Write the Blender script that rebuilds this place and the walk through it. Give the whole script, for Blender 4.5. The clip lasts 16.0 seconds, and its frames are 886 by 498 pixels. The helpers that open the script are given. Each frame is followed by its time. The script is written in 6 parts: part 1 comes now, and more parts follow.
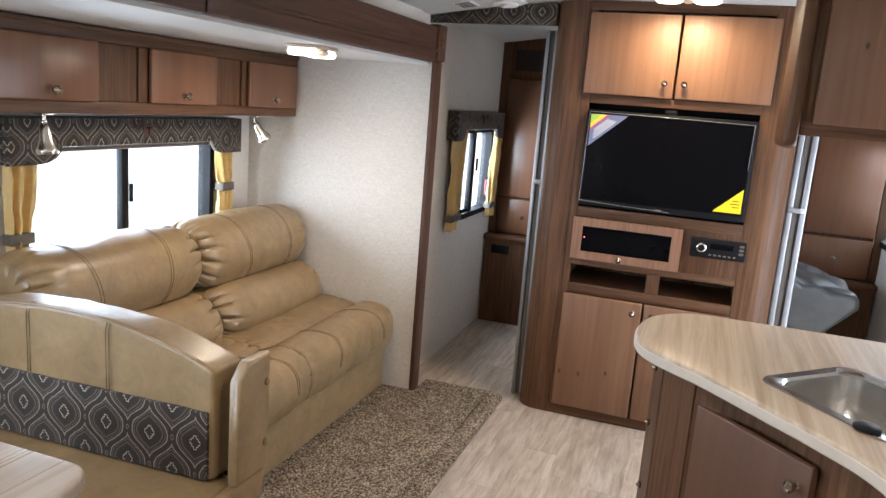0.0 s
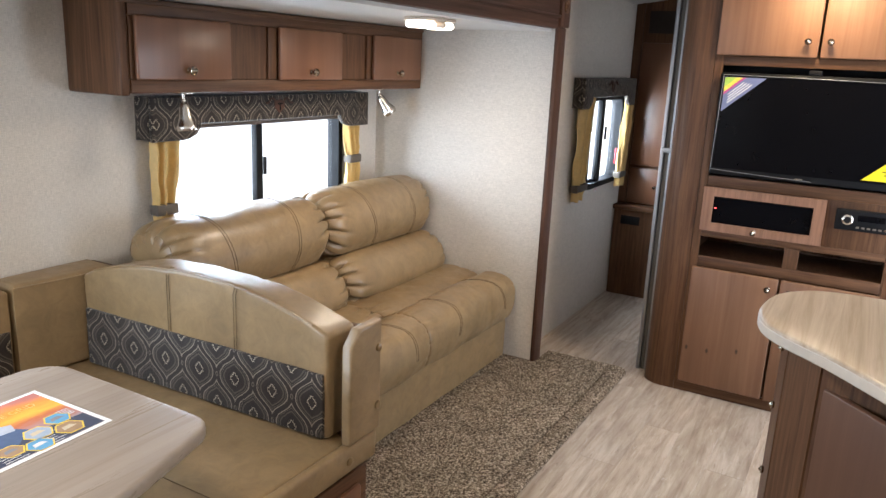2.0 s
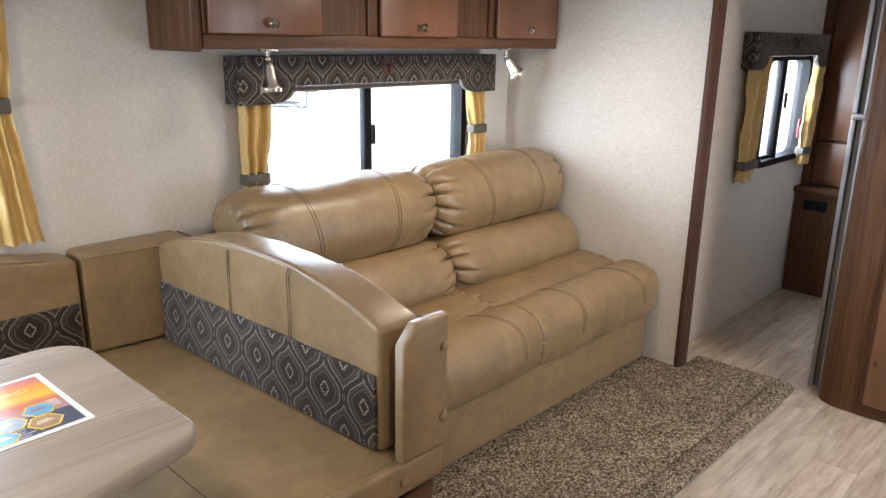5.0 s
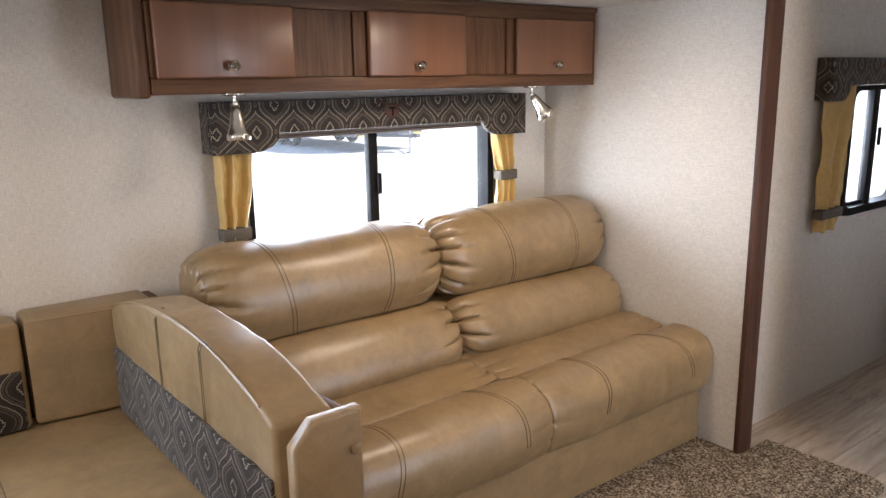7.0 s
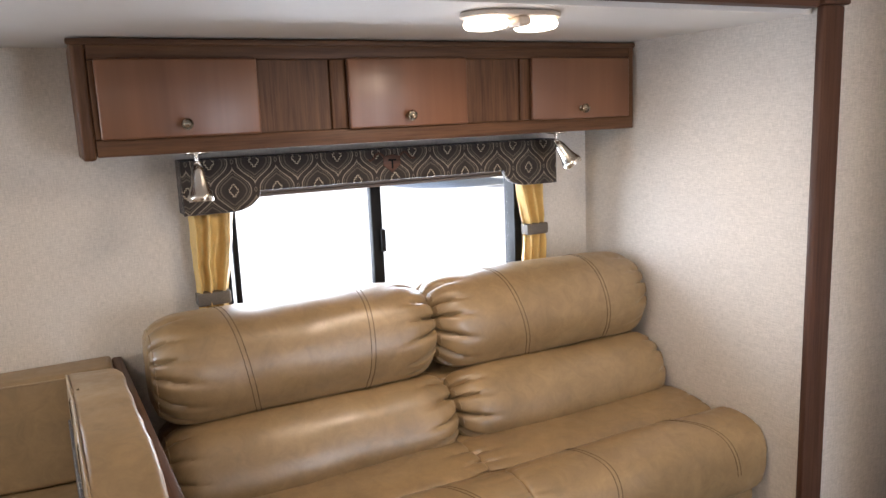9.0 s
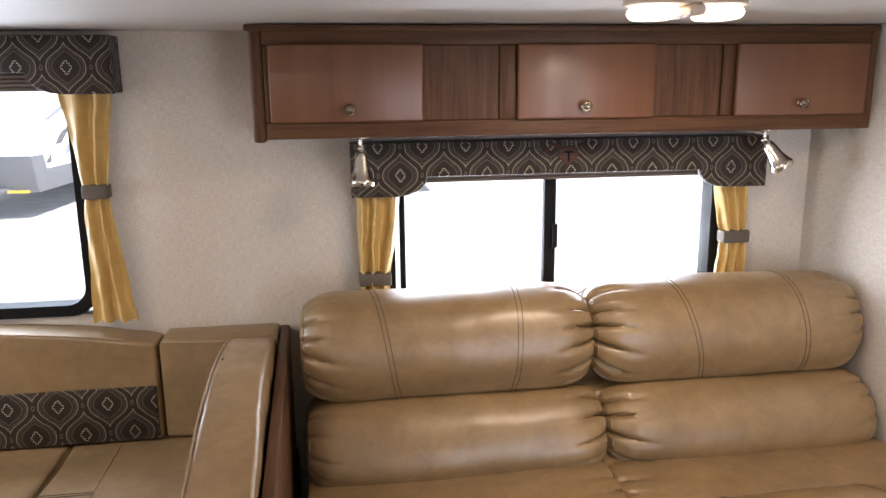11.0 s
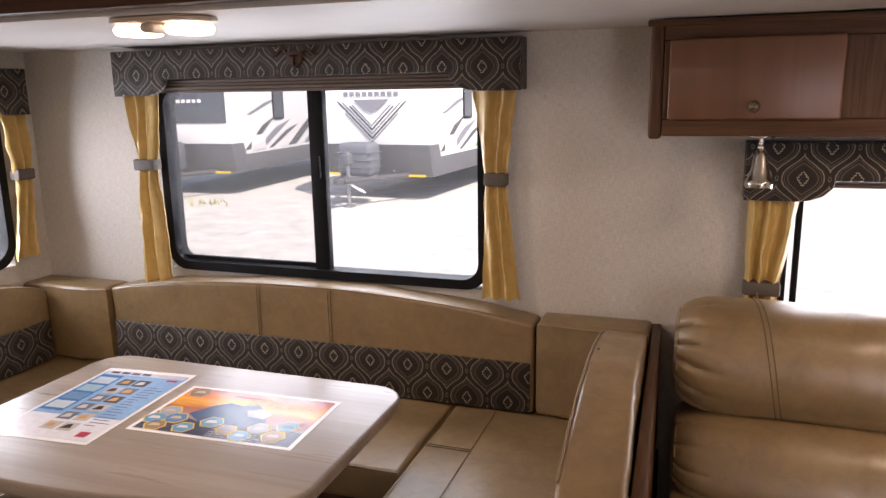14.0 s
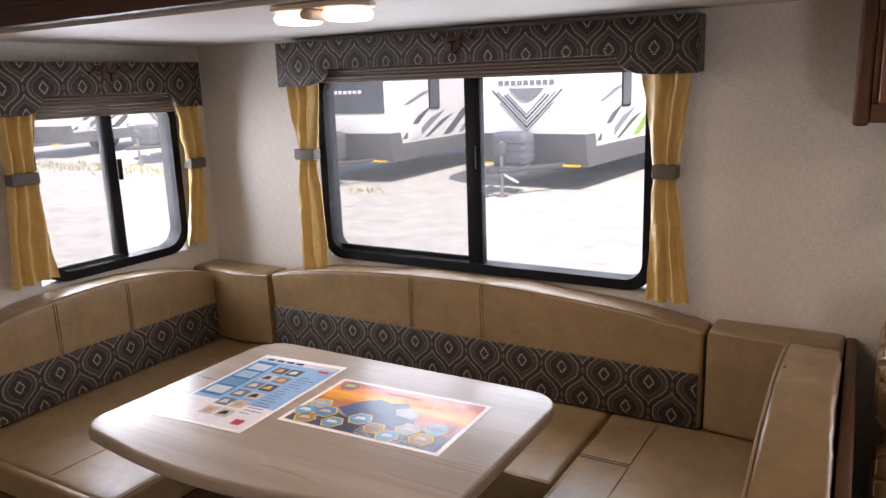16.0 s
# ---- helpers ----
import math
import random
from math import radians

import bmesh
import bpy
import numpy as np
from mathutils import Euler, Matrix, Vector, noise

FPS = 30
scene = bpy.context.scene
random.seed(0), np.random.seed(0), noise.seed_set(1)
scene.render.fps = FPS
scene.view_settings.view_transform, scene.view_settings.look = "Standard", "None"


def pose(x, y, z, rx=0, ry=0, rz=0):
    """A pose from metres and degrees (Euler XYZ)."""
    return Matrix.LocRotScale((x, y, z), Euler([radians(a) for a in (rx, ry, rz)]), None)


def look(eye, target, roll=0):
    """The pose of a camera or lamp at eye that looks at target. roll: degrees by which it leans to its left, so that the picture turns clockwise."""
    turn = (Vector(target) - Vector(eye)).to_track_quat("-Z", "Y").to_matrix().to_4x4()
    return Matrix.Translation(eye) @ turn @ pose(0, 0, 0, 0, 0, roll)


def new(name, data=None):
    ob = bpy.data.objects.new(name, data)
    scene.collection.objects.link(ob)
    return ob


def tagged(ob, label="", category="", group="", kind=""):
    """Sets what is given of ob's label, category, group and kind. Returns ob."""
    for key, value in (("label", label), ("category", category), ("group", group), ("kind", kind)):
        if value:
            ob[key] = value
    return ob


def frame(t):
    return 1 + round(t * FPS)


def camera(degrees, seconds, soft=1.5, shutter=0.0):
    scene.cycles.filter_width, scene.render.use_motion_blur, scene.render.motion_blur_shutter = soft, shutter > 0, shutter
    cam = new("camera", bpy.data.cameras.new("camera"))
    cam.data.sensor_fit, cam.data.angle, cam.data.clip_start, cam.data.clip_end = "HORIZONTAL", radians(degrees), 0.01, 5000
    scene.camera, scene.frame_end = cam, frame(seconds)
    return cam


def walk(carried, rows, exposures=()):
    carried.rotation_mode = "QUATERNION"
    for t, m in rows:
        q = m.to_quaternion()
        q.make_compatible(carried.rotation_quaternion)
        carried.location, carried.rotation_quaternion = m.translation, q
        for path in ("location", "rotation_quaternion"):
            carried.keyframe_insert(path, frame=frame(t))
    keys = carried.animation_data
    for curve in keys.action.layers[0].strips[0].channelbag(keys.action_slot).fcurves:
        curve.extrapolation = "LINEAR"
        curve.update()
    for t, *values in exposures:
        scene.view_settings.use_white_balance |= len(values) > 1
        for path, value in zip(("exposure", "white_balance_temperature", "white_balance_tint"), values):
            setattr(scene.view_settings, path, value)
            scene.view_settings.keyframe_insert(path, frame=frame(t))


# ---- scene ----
PATH = [
    (0, (-3.47, -2.333, 1.522), (-1.613, -1.702, 1.133), 4.5),
    (0.5, (-3.459, -2.381, 1.53), (-1.651, -1.635, 1.113), 4.3),
    (1, (-3.463, -2.398, 1.54), (-1.7, -1.561, 1.102), 3.6),
    (1.5, (-3.461, -2.416, 1.548), (-1.736, -1.515, 1.089), 3.0),
    (2, (-3.435, -2.412, 1.532), (-1.747, -1.458, 1.042), 2.6),
    (2.5, (-3.392, -2.406, 1.517), (-1.746, -1.397, 0.993), 2.5),
    (3, (-3.317, -2.397, 1.499), (-1.713, -1.333, 0.955), 2.6),
    (3.5, (-3.219, -2.376, 1.49), (-1.668, -1.244, 0.931), 2.7),
    (4, (-3.146, -2.365, 1.476), (-1.644, -1.167, 0.92), 2.1),
    (4.2, (-3.117, -2.373, 1.467), (-1.637, -1.148, 0.91), 1.7),
    (6.3, (-2.612, -2.412, 1.397), (-1.341, -0.948, 0.904), 0.5),
    (6.5, (-2.557, -2.423, 1.401), (-1.306, -0.938, 0.922), 0.2),
    (7, (-2.427, -2.418, 1.405), (-1.241, -0.868, 0.967), -1.0),
    (7.5, (-2.303, -2.42, 1.407), (-1.197, -0.801, 1.013), -1.7),
    (8, (-2.162, -2.439, 1.438), (-1.122, -0.768, 1.079), -1.6),
    (8.2, (-2.106, -2.438, 1.436), (-1.089, -0.749, 1.098), -2.0),
    (10.3, (-1.64, -2.392, 1.493), (-1.091, -0.511, 1.095), -1.4),
    (10.5, (-1.626, -2.386, 1.499), (-1.15, -0.486, 1.092), -1.2),
    (11, (-1.606, -2.377, 1.515), (-1.328, -0.442, 1.092), -0.6),
    (11.5, (-1.603, -2.387, 1.525), (-1.526, -0.436, 1.093), -0.6),
    (12, (-1.615, -2.404, 1.53), (-1.767, -0.456, 1.102), -0.8),
    (12.5, (-1.636, -2.408, 1.521), (-1.967, -0.479, 1.108), -0.6),
    (13, (-1.651, -2.406, 1.526), (-2.099, -0.501, 1.112), -1.0),
    (13.5, (-1.668, -2.399, 1.521), (-2.22, -0.523, 1.103), -1.3),
    (14, (-1.67, -2.393, 1.517), (-2.318, -0.549, 1.096), -1.0),
    (14.5, (-1.688, -2.385, 1.523), (-2.429, -0.578, 1.093), -1.1),
    (15, (-1.708, -2.364, 1.518), (-2.555, -0.606, 1.083), -1.4),
    (15.5, (-1.726, -2.329, 1.51), (-2.66, -0.617, 1.067), -1.6),
    (16, (-1.735, -2.289, 1.508), (-2.744, -0.619, 1.07), -2.0),
]
cam = camera(61.3, 16.0, soft=1.5)
walk(cam, [(t, look(eye, target, roll)) for t, eye, target, roll in PATH],
     exposures=[(0.0, 1.37, 5900, 10), (4.2, 1.37, 5950, 10), (8.2, 1.29, 6250, 16), (10.5, 1.20, 6300, 15), (11.5, 1.10, 6700, 22), (12.5, 0.85, 7200, 27), (16.0, 0.50, 6900, 24)])

# ---- light ----
SUN_EL, SUN_AZ = 55.0, 128.0          # degrees above the horizon; clockwise from +y
world = bpy.data.worlds.new("sky")
scene.world = world
world.use_nodes = True
wn = world.node_tree
sky = wn.nodes.new("ShaderNodeTexSky")
sky.sky_type, sky.sun_disc = "NISHITA", False
sky.sun_elevation, sky.sun_rotation = radians(SUN_EL), radians(SUN_AZ)
sky.air_density, sky.dust_density = 1.0, 1.5
wn.links.new(sky.outputs[0], wn.nodes["Background"].inputs[0])
wn.nodes["Background"].inputs[1].default_value = 0.15
sun = new("sun", bpy.data.lights.new("sun", "SUN"))
sun.data.energy, sun.data.angle, sun.data.color = 5.0, radians(0.5), (1.0, 0.95, 0.88)
_az, _el = radians(SUN_AZ), radians(SUN_EL)
sun_from = Vector((math.sin(_az) * math.cos(_el), math.cos(_az) * math.cos(_el), math.sin(_el)))
sun.matrix_world = look(sun_from * 30, (0, 0, 0))


def window_light(name, at, to, w, h, watts, colour=(0.86, 0.93, 1.0)):
    """Sky light that falls in through one opening."""
    d = bpy.data.lights.new(name, "AREA")
    d.shape, d.size, d.size_y, d.energy, d.color = "RECTANGLE", w, h, watts, colour
    new(name, d).matrix_world = look(at, to)


window_light("window_light_dinette", (-3.0, 0.24, 1.2), (-3.0, -2, 0.7), 1.3, 0.66, 14, (0.78, 0.89, 1.0))
window_light("window_light_sofa", (-0.9, 0.24, 1.05), (-0.9, -2, 0.5), 1.1, 0.48, 13)
window_light("window_light_end", (-4.53, -0.5, 1.2), (-2, -0.7, 0.8), 0.66, 0.6, 18, (0.80, 0.90, 1.0))
window_light("window_light_hall", (1.2, -0.83, 1.1), (1.2, -2, 0.9), 0.5, 0.45, 10)
window_light("window_light_bedroom", (1.45, -3.44, 1.2), (1.45, -2, 0.8), 0.55, 0.5, 1.6)
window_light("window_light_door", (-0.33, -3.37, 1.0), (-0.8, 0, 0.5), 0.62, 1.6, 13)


def bulb(name, at, watts, colour=(1.0, 0.80, 0.58), size=0.12):
    d = bpy.data.lights.new(name, "AREA")
    d.shape, d.size, d.energy, d.color = "DISK", size, watts, colour
    new(name, d).matrix_world = look(at, (at[0], at[1], at[2] - 1))


bulb("bulb_sofa", (-0.885, -0.87, 1.640), 3.1)
bulb("bulb_dinette", (-2.855, -0.92, 1.640), 2.7)
bulb("bulb_tv", (-0.11, -2.17, 1.985), 5.0, (1.0, 0.74, 0.44))
# unseen fill lamp, added to brighten the dinette from the walkway side
bulb("bulb_main", (-2.6, -2.6, 1.985), 7.5, (1.0, 0.87, 0.72))


# ---- materials ----
def nodes_of(name, rough=0.5, metal=0.0, spec=0.5):
    m = bpy.data.materials.new(name)
    m.use_nodes = True
    b = m.node_tree.nodes["Principled BSDF"]
    b.inputs["Roughness"].default_value, b.inputs["Metallic"].default_value = rough, metal
    b.inputs["Specular IOR Level"].default_value = spec
    return m, m.node_tree, b


def coords(nt, scale=(1, 1, 1), kind="Object"):
    tc = nt.nodes.new("ShaderNodeTexCoord")
    mp = nt.nodes.new("ShaderNodeMapping")
    mp.inputs["Scale"].default_value = scale
    nt.links.new(tc.outputs[kind], mp.inputs[0])
    return mp.outputs[0]


def noise_tex(nt, vec, scale, detail=4, rough=0.55, dist=0.0):
    n = nt.nodes.new("ShaderNodeTexNoise")
    n.inputs["Scale"].default_value, n.inputs["Detail"].default_value = scale, detail
    n.inputs["Roughness"].default_value, n.inputs["Distortion"].default_value = rough, dist
    nt.links.new(vec, n.inputs["Vector"])
    return n.outputs["Fac"]


def ramp(nt, fac, stops):
    r = nt.nodes.new("ShaderNodeValToRGB")
    e = r.color_ramp.elements
    while len(e) < len(stops):
        e.new(0.5)
    for el, (p, c) in zip(e, stops):
        el.position, el.color = p, (*c, 1) if len(c) == 3 else c
    nt.links.new(fac, r.inputs[0])
    return r.outputs[0]


def mixc(nt, fac, a, b, mode="MIX"):
    m = nt.nodes.new("ShaderNodeMix")
    m.data_type, m.blend_type = "RGBA", mode
    for sock, v in ((m.inputs[0], fac), (m.inputs[6], a), (m.inputs[7], b)):
        if isinstance(v, (int, float)):
            sock.default_value = v
        elif isinstance(v, tuple):
            sock.default_value = (*v, 1)
        else:
            nt.links.new(v, sock)
    return m.outputs[2]


def bump(nt, b, height, strength=0.3, dist=0.002):
    n = nt.nodes.new("ShaderNodeBump")
    n.inputs["Strength"].default_value, n.inputs["Distance"].default_value = strength, dist
    nt.links.new(height, n.inputs["Height"])
    nt.links.new(n.outputs[0], b.inputs["Normal"])


def mth(nt, op, a, b=None, c=None):
    n = nt.nodes.new("ShaderNodeMath")
    n.operation = op
    for sock, v in zip(n.inputs, (a, b, c)):
        if v is None:
            continue
        if isinstance(v, (int, float)):
            sock.default_value = v
        else:
            nt.links.new(v, sock)
    return n.outputs[0]


def wood(name, dark, light, rough=0.46, axis=2, knots=False, grain=1.0, spec=0.5, pores=0.0):
    """Stained timber with the grain along one axis (0, 1 or 2)."""
    m, nt, b = nodes_of(name, rough, 0.0, spec)
    s = [70 * grain] * 3
    s[axis] = 2.6 * grain
    v = coords(nt, tuple(s))
    g = noise_tex(nt, v, 1.0, 7, 0.66, 0.5)
    big = noise_tex(nt, coords(nt, tuple(x * 0.10 for x in s)), 1.0, 3, 0.5, 1.6)
    pore = noise_tex(nt, coords(nt, tuple(x * (2.6 if i != axis else 3.2) for i, x in enumerate(s))), 1.0, 3, 0.6)
    col = ramp(nt, g, [(0.30, dark), (0.72, light)])
    tint = ramp(nt, big, [(0.3, (0.84, 0.81, 0.78)), (0.7, (1.10, 1.07, 1.04))])
    col = mixc(nt, 1.0, col, tint, "MULTIPLY")
    col = mixc(nt, pores, col, ramp(nt, pore, [(0.36, (0.66, 0.63, 0.60)), (0.46, (1.0, 1.0, 1.0))]), "MULTIPLY")
    if knots:
        vo = nt.nodes.new("ShaderNodeTexVoronoi")
        vo.inputs["Scale"].default_value = 6.0
        nt.links.new(coords(nt, (1.5, 1.5, 0.8)), vo.inputs["Vector"])
        k = ramp(nt, vo.outputs["Distance"], [(0.030, (1, 1, 1)), (0.075, (0, 0, 0))])
        halo = ramp(nt, vo.outputs["Distance"], [(0.05, (1, 1, 1)), (0.20, (0, 0, 0))])
        col = mixc(nt, mth(nt, "MULTIPLY", halo, 0.35), col, dark)
        col = mixc(nt, mth(nt, "MULTIPLY", k, 0.85), col, tuple(x * 0.16 for x in dark))
    nt.links.new(col, b.inputs["Base Color"])
    nt.links.new(ramp(nt, g, [(0.2, (rough + 0.12,) * 3), (0.8, (rough - 0.06,) * 3)]), b.inputs["Roughness"])
    bump(nt, b, g, 0.15, 0.001)
    return m


def leather(name, base, rough=0.36, scale=1.0):
    m, nt, b = nodes_of(name, rough, 0.0, 0.75)
    v = coords(nt)
    fine = nt.nodes.new("ShaderNodeTexVoronoi")
    fine.inputs["Scale"].default_value = 420 * scale
    nt.links.new(v, fine.inputs["Vector"])
    soft = noise_tex(nt, v, 7, 5, 0.6, 0.4)
    mid = noise_tex(nt, v, 34, 4, 0.6)
    cloud = noise_tex(nt, v, 18, 6, 0.7, 0.8)
    col = ramp(nt, soft, [(0.28, tuple(x * 0.82 for x in base)), (0.72, tuple(x * 1.16 for x in base))])
    col = mixc(nt, 1.0, col, ramp(nt, cloud, [(0.3, (0.82, 0.81, 0.79)), (0.68, (1.12, 1.115, 1.11))]), "MULTIPLY")
    nt.links.new(col, b.inputs["Base Color"])
    nt.links.new(ramp(nt, mid, [(0.3, (rough - 0.06,) * 3), (0.7, (rough + 0.09,) * 3)]), b.inputs["Roughness"])
    h = mth(nt, "ADD", mth(nt, "MULTIPLY", fine.outputs["Distance"], 0.05), mth(nt, "MULTIPLY", mid, 0.22))
    bump(nt, b, h, 0.22, 0.003)
    return m


def plain(name, col, rough=0.5, metal=0.0, var=0.12, scale=18, spec=0.5, bmp=0.0):
    m, nt, b = nodes_of(name, rough, metal, spec)
    v = coords(nt)
    n = noise_tex(nt, v, scale, 5, 0.6)
    nt.links.new(ramp(nt, n, [(0.25, tuple(x * (1 - var) for x in col)), (0.75, tuple(min(1, x * (1 + var)) for x in col))]),
                 b.inputs["Base Color"])
    nt.links.new(ramp(nt, noise_tex(nt, v, scale * 0.3, 3), [(0.3, (max(0.02, rough * 0.85),) * 3), (0.7, (min(1, rough * 1.15),) * 3)]),
                 b.inputs["Roughness"])
    if bmp:
        bump(nt, b, noise_tex(nt, v, scale * 6, 3), bmp, 0.002)
    return m


def linen(name, base, rough=0.75):
    """Vinyl wall covering with a woven linen print."""
    m, nt, b = nodes_of(name, rough, 0, 0.3)
    a = noise_tex(nt, coords(nt, (48, 48, 420)), 1.0, 3, 0.6)
    c = noise_tex(nt, coords(nt, (420, 420, 40)), 1.0, 3, 0.6)
    s = mth(nt, "MULTIPLY", mth(nt, "ADD", a, c), 0.5)
    big = noise_tex(nt, coords(nt), 1.7, 3)
    col = ramp(nt, s, [(0.38, tuple(x * 0.79 for x in base)), (0.62, tuple(min(1, x * 1.07) for x in base))])
    col = mixc(nt, 1.0, col, ramp(nt, big, [(0.3, (0.95, 0.95, 0.95)), (0.7, (1.03, 1.02, 1.0))]), "MULTIPLY")
    nt.links.new(col, b.inputs["Base Color"])
    bump(nt, b, s, 0.25, 0.001)
    return m


def damask(name, at_u, at_v, pu=0.139, pv=0.185, ground=(0.027, 0.020, 0.016), line=(0.255, 0.215, 0.165), pale=(0.46, 0.40, 0.30)):
    """Woven ogee pattern: onion-shaped cells in half-drop rows, each outlined twice round a scalloped medallion;
    one medallion is centred where x + y is at_u and z is at_v."""
    m, nt, b = nodes_of(name, 0.62, 0, 0.35)
    tc = nt.nodes.new("ShaderNodeTexCoord")
    sx = nt.nodes.new("ShaderNodeSeparateXYZ")
    nt.links.new(tc.outputs["Object"], sx.inputs[0])
    wob = mth(nt, "MULTIPLY", mth(nt, "SUBTRACT", noise_tex(nt, coords(nt), 45, 2), 0.5), 0.030)
    u0 = mth(nt, "ADD", mth(nt, "DIVIDE", mth(nt, "SUBTRACT", mth(nt, "ADD", sx.outputs[0], sx.outputs[1]), at_u), pu), wob)
    v0 = mth(nt, "ADD", mth(nt, "DIVIDE", mth(nt, "SUBTRACT", sx.outputs[2], at_v), pv), wob)

    def cell(x, off):
        f = mth(nt, "FRACT", mth(nt, "ADD", x, off + 50.0))
        return mth(nt, "SUBTRACT", f, 0.5)

    ph = mth(nt, "MULTIPLY", v0, 2 * math.pi)
    w = mth(nt, "MULTIPLY_ADD", mth(nt, "COSINE", ph), 0.225, 0.25)
    w = mth(nt, "MULTIPLY_ADD", mth(nt, "COSINE", mth(nt, "MULTIPLY", ph, 3.0)), -0.016, w)
    d = mth(nt, "ABSOLUTE", mth(nt, "SUBTRACT", mth(nt, "ABSOLUTE", cell(u0, 0.5)), w))
    sl = mth(nt, "MULTIPLY", mth(nt, "SINE", ph), 0.45 * math.pi * pu / pv)
    d = mth(nt, "DIVIDE", d, mth(nt, "SQRT", mth(nt, "MULTIPLY_ADD", sl, sl, 1.0)))

    def band(x, lo, hi):
        return mth(nt, "MULTIPLY", mth(nt, "GREATER_THAN", x, lo), mth(nt, "LESS_THAN", x, hi))

    lines = mth(nt, "MAXIMUM", band(d, 0.050, 0.074), mth(nt, "MULTIPLY", band(d, 0.100, 0.114), 0.40))
    lines = mth(nt, "MAXIMUM", lines, mth(nt, "MULTIPLY", band(d, 0.150, 0.185), 0.28))
    med = core = None
    for ou, ov in ((0.5, 0.5), (0.0, 0.0)):
        cu, cv = mth(nt, "ABSOLUTE", cell(u0, ou)), mth(nt, "MULTIPLY", mth(nt, "ABSOLUTE", cell(v0, ov)), pv / pu)
        scallop = mth(nt, "MULTIPLY", mth(nt, "SINE", mth(nt, "MULTIPLY", mth(nt, "SUBTRACT", cu, mth(nt, "MULTIPLY", cv, 0.8)), 40.0)), 0.034)
        r = mth(nt, "ADD", mth(nt, "ADD", cu, mth(nt, "MULTIPLY", cv, 0.74)), mth(nt, "ABSOLUTE", scallop))
        x = band(r, 0.124, 0.146)
        med = x if med is None else mth(nt, "MAXIMUM", med, x)
        y = mth(nt, "MULTIPLY", band(r, 0.17, 0.235), 0.5)
        core = y if core is None else mth(nt, "MAXIMUM", core, y)
        # small outlined oval where two cells of a row meet
        eu = cell(u0, 0.0 if ou else 0.5)
        ev = mth(nt, "MULTIPLY", cell(v0, ov), pv / pu * 0.60)
        rr = mth(nt, "SQRT", mth(nt, "ADD", mth(nt, "MULTIPLY", eu, eu), mth(nt, "MULTIPLY", ev, ev)))
        lines = mth(nt, "MAXIMUM", lines, mth(nt, "MULTIPLY", band(rr, 0.020, 0.036), 0.55))
    weave = noise_tex(nt, coords(nt, (900, 900, 900)), 1.0, 2)
    col = mixc(nt, core, ground, tuple(x * 0.55 for x in ground))
    col = mixc(nt, mth(nt, "MULTIPLY", lines, 0.9), col, line)
    col = mixc(nt, med, col, pale)
    col = mixc(nt, 1.0, col, ramp(nt, weave, [(0.3, (0.72, 0.72, 0.72)), (0.7, (1.25, 1.25, 1.25))]), "MULTIPLY")
    nt.links.new(col, b.inputs["Base Color"])
    nt.links.new(mth(nt, "MULTIPLY_ADD", lines, -0.2, 0.66), b.inputs["Roughness"])
    b.inputs["Sheen Weight"].default_value, b.inputs["Sheen Roughness"].default_value = 0.15, 0.4
    b.inputs["Sheen Tint"].default_value = (0.8, 0.88, 1.0, 1)
    bump(nt, b, mth(nt, "ADD", weave, mth(nt, "MULTIPLY", mth(nt, "MAXIMUM", lines, med), 0.6)), 0.35, 0.0012)
    return m


def glass(name, tint=(0.95, 0.97, 0.97)):
    m, nt, b = nodes_of(name, 0.0)
    out = nt.nodes["Material Output"]
    tr, gl, mx = nt.nodes.new("ShaderNodeBsdfTransparent"), nt.nodes.new("ShaderNodeBsdfGlossy"), nt.nodes.new("ShaderNodeMixShader")
    tr.inputs[0].default_value, gl.inputs["Roughness"].default_value = (*tint, 1), 0.01
    lw = nt.nodes.new("ShaderNodeLayerWeight")
    lw.inputs[0].default_value = 0.5
    gloss = mth(nt, "MULTIPLY_ADD", mth(nt, "POWER", lw.outputs["Facing"], 5.0), 0.45, 0.02)
    nt.links.new(gloss, mx.inputs[0])
    nt.links.new(tr.outputs[0], mx.inputs[1])
    nt.links.new(gl.outputs[0], mx.inputs[2])
    # a little white translucency stands for the bright haze over the view
    haze, mx2 = nt.nodes.new("ShaderNodeBsdfTranslucent"), nt.nodes.new("ShaderNodeMixShader")
    haze.inputs[0].default_value = (0.9, 0.9, 0.9, 1)
    mx2.inputs[0].default_value = 0.008
    nt.links.new(mx.outputs[0], mx2.inputs[1])
    nt.links.new(haze.outputs[0], mx2.inputs[2])
    nt.links.new(mx2.outputs[0], out.inputs[0])
    return m


def mesh_screen(name):
    """Fine dark insect screen, seen as a grey veil."""
    m, nt, b = nodes_of(name, 0.8)
    b.inputs["Base Color"].default_value = (0.16, 0.16, 0.165, 1)
    tr, mx = nt.nodes.new("ShaderNodeBsdfTransparent"), nt.nodes.new("ShaderNodeMixShader")
    mx.inputs[0].default_value = 0.12
    nt.links.new(tr.outputs[0], mx.inputs[1])
    nt.links.new(b.outputs[0], mx.inputs[2])
    nt.links.new(mx.outputs[0], nt.nodes["Material Output"].inputs[0])
    return m


def glow(name, col, strength):
    m, nt, b = nodes_of(name, 0.4)
    b.inputs["Base Color"].default_value = (0.9, 0.88, 0.84, 1)
    b.inputs["Emission Color"].default_value, b.inputs["Emission Strength"].default_value = (*col, 1), strength
    return m


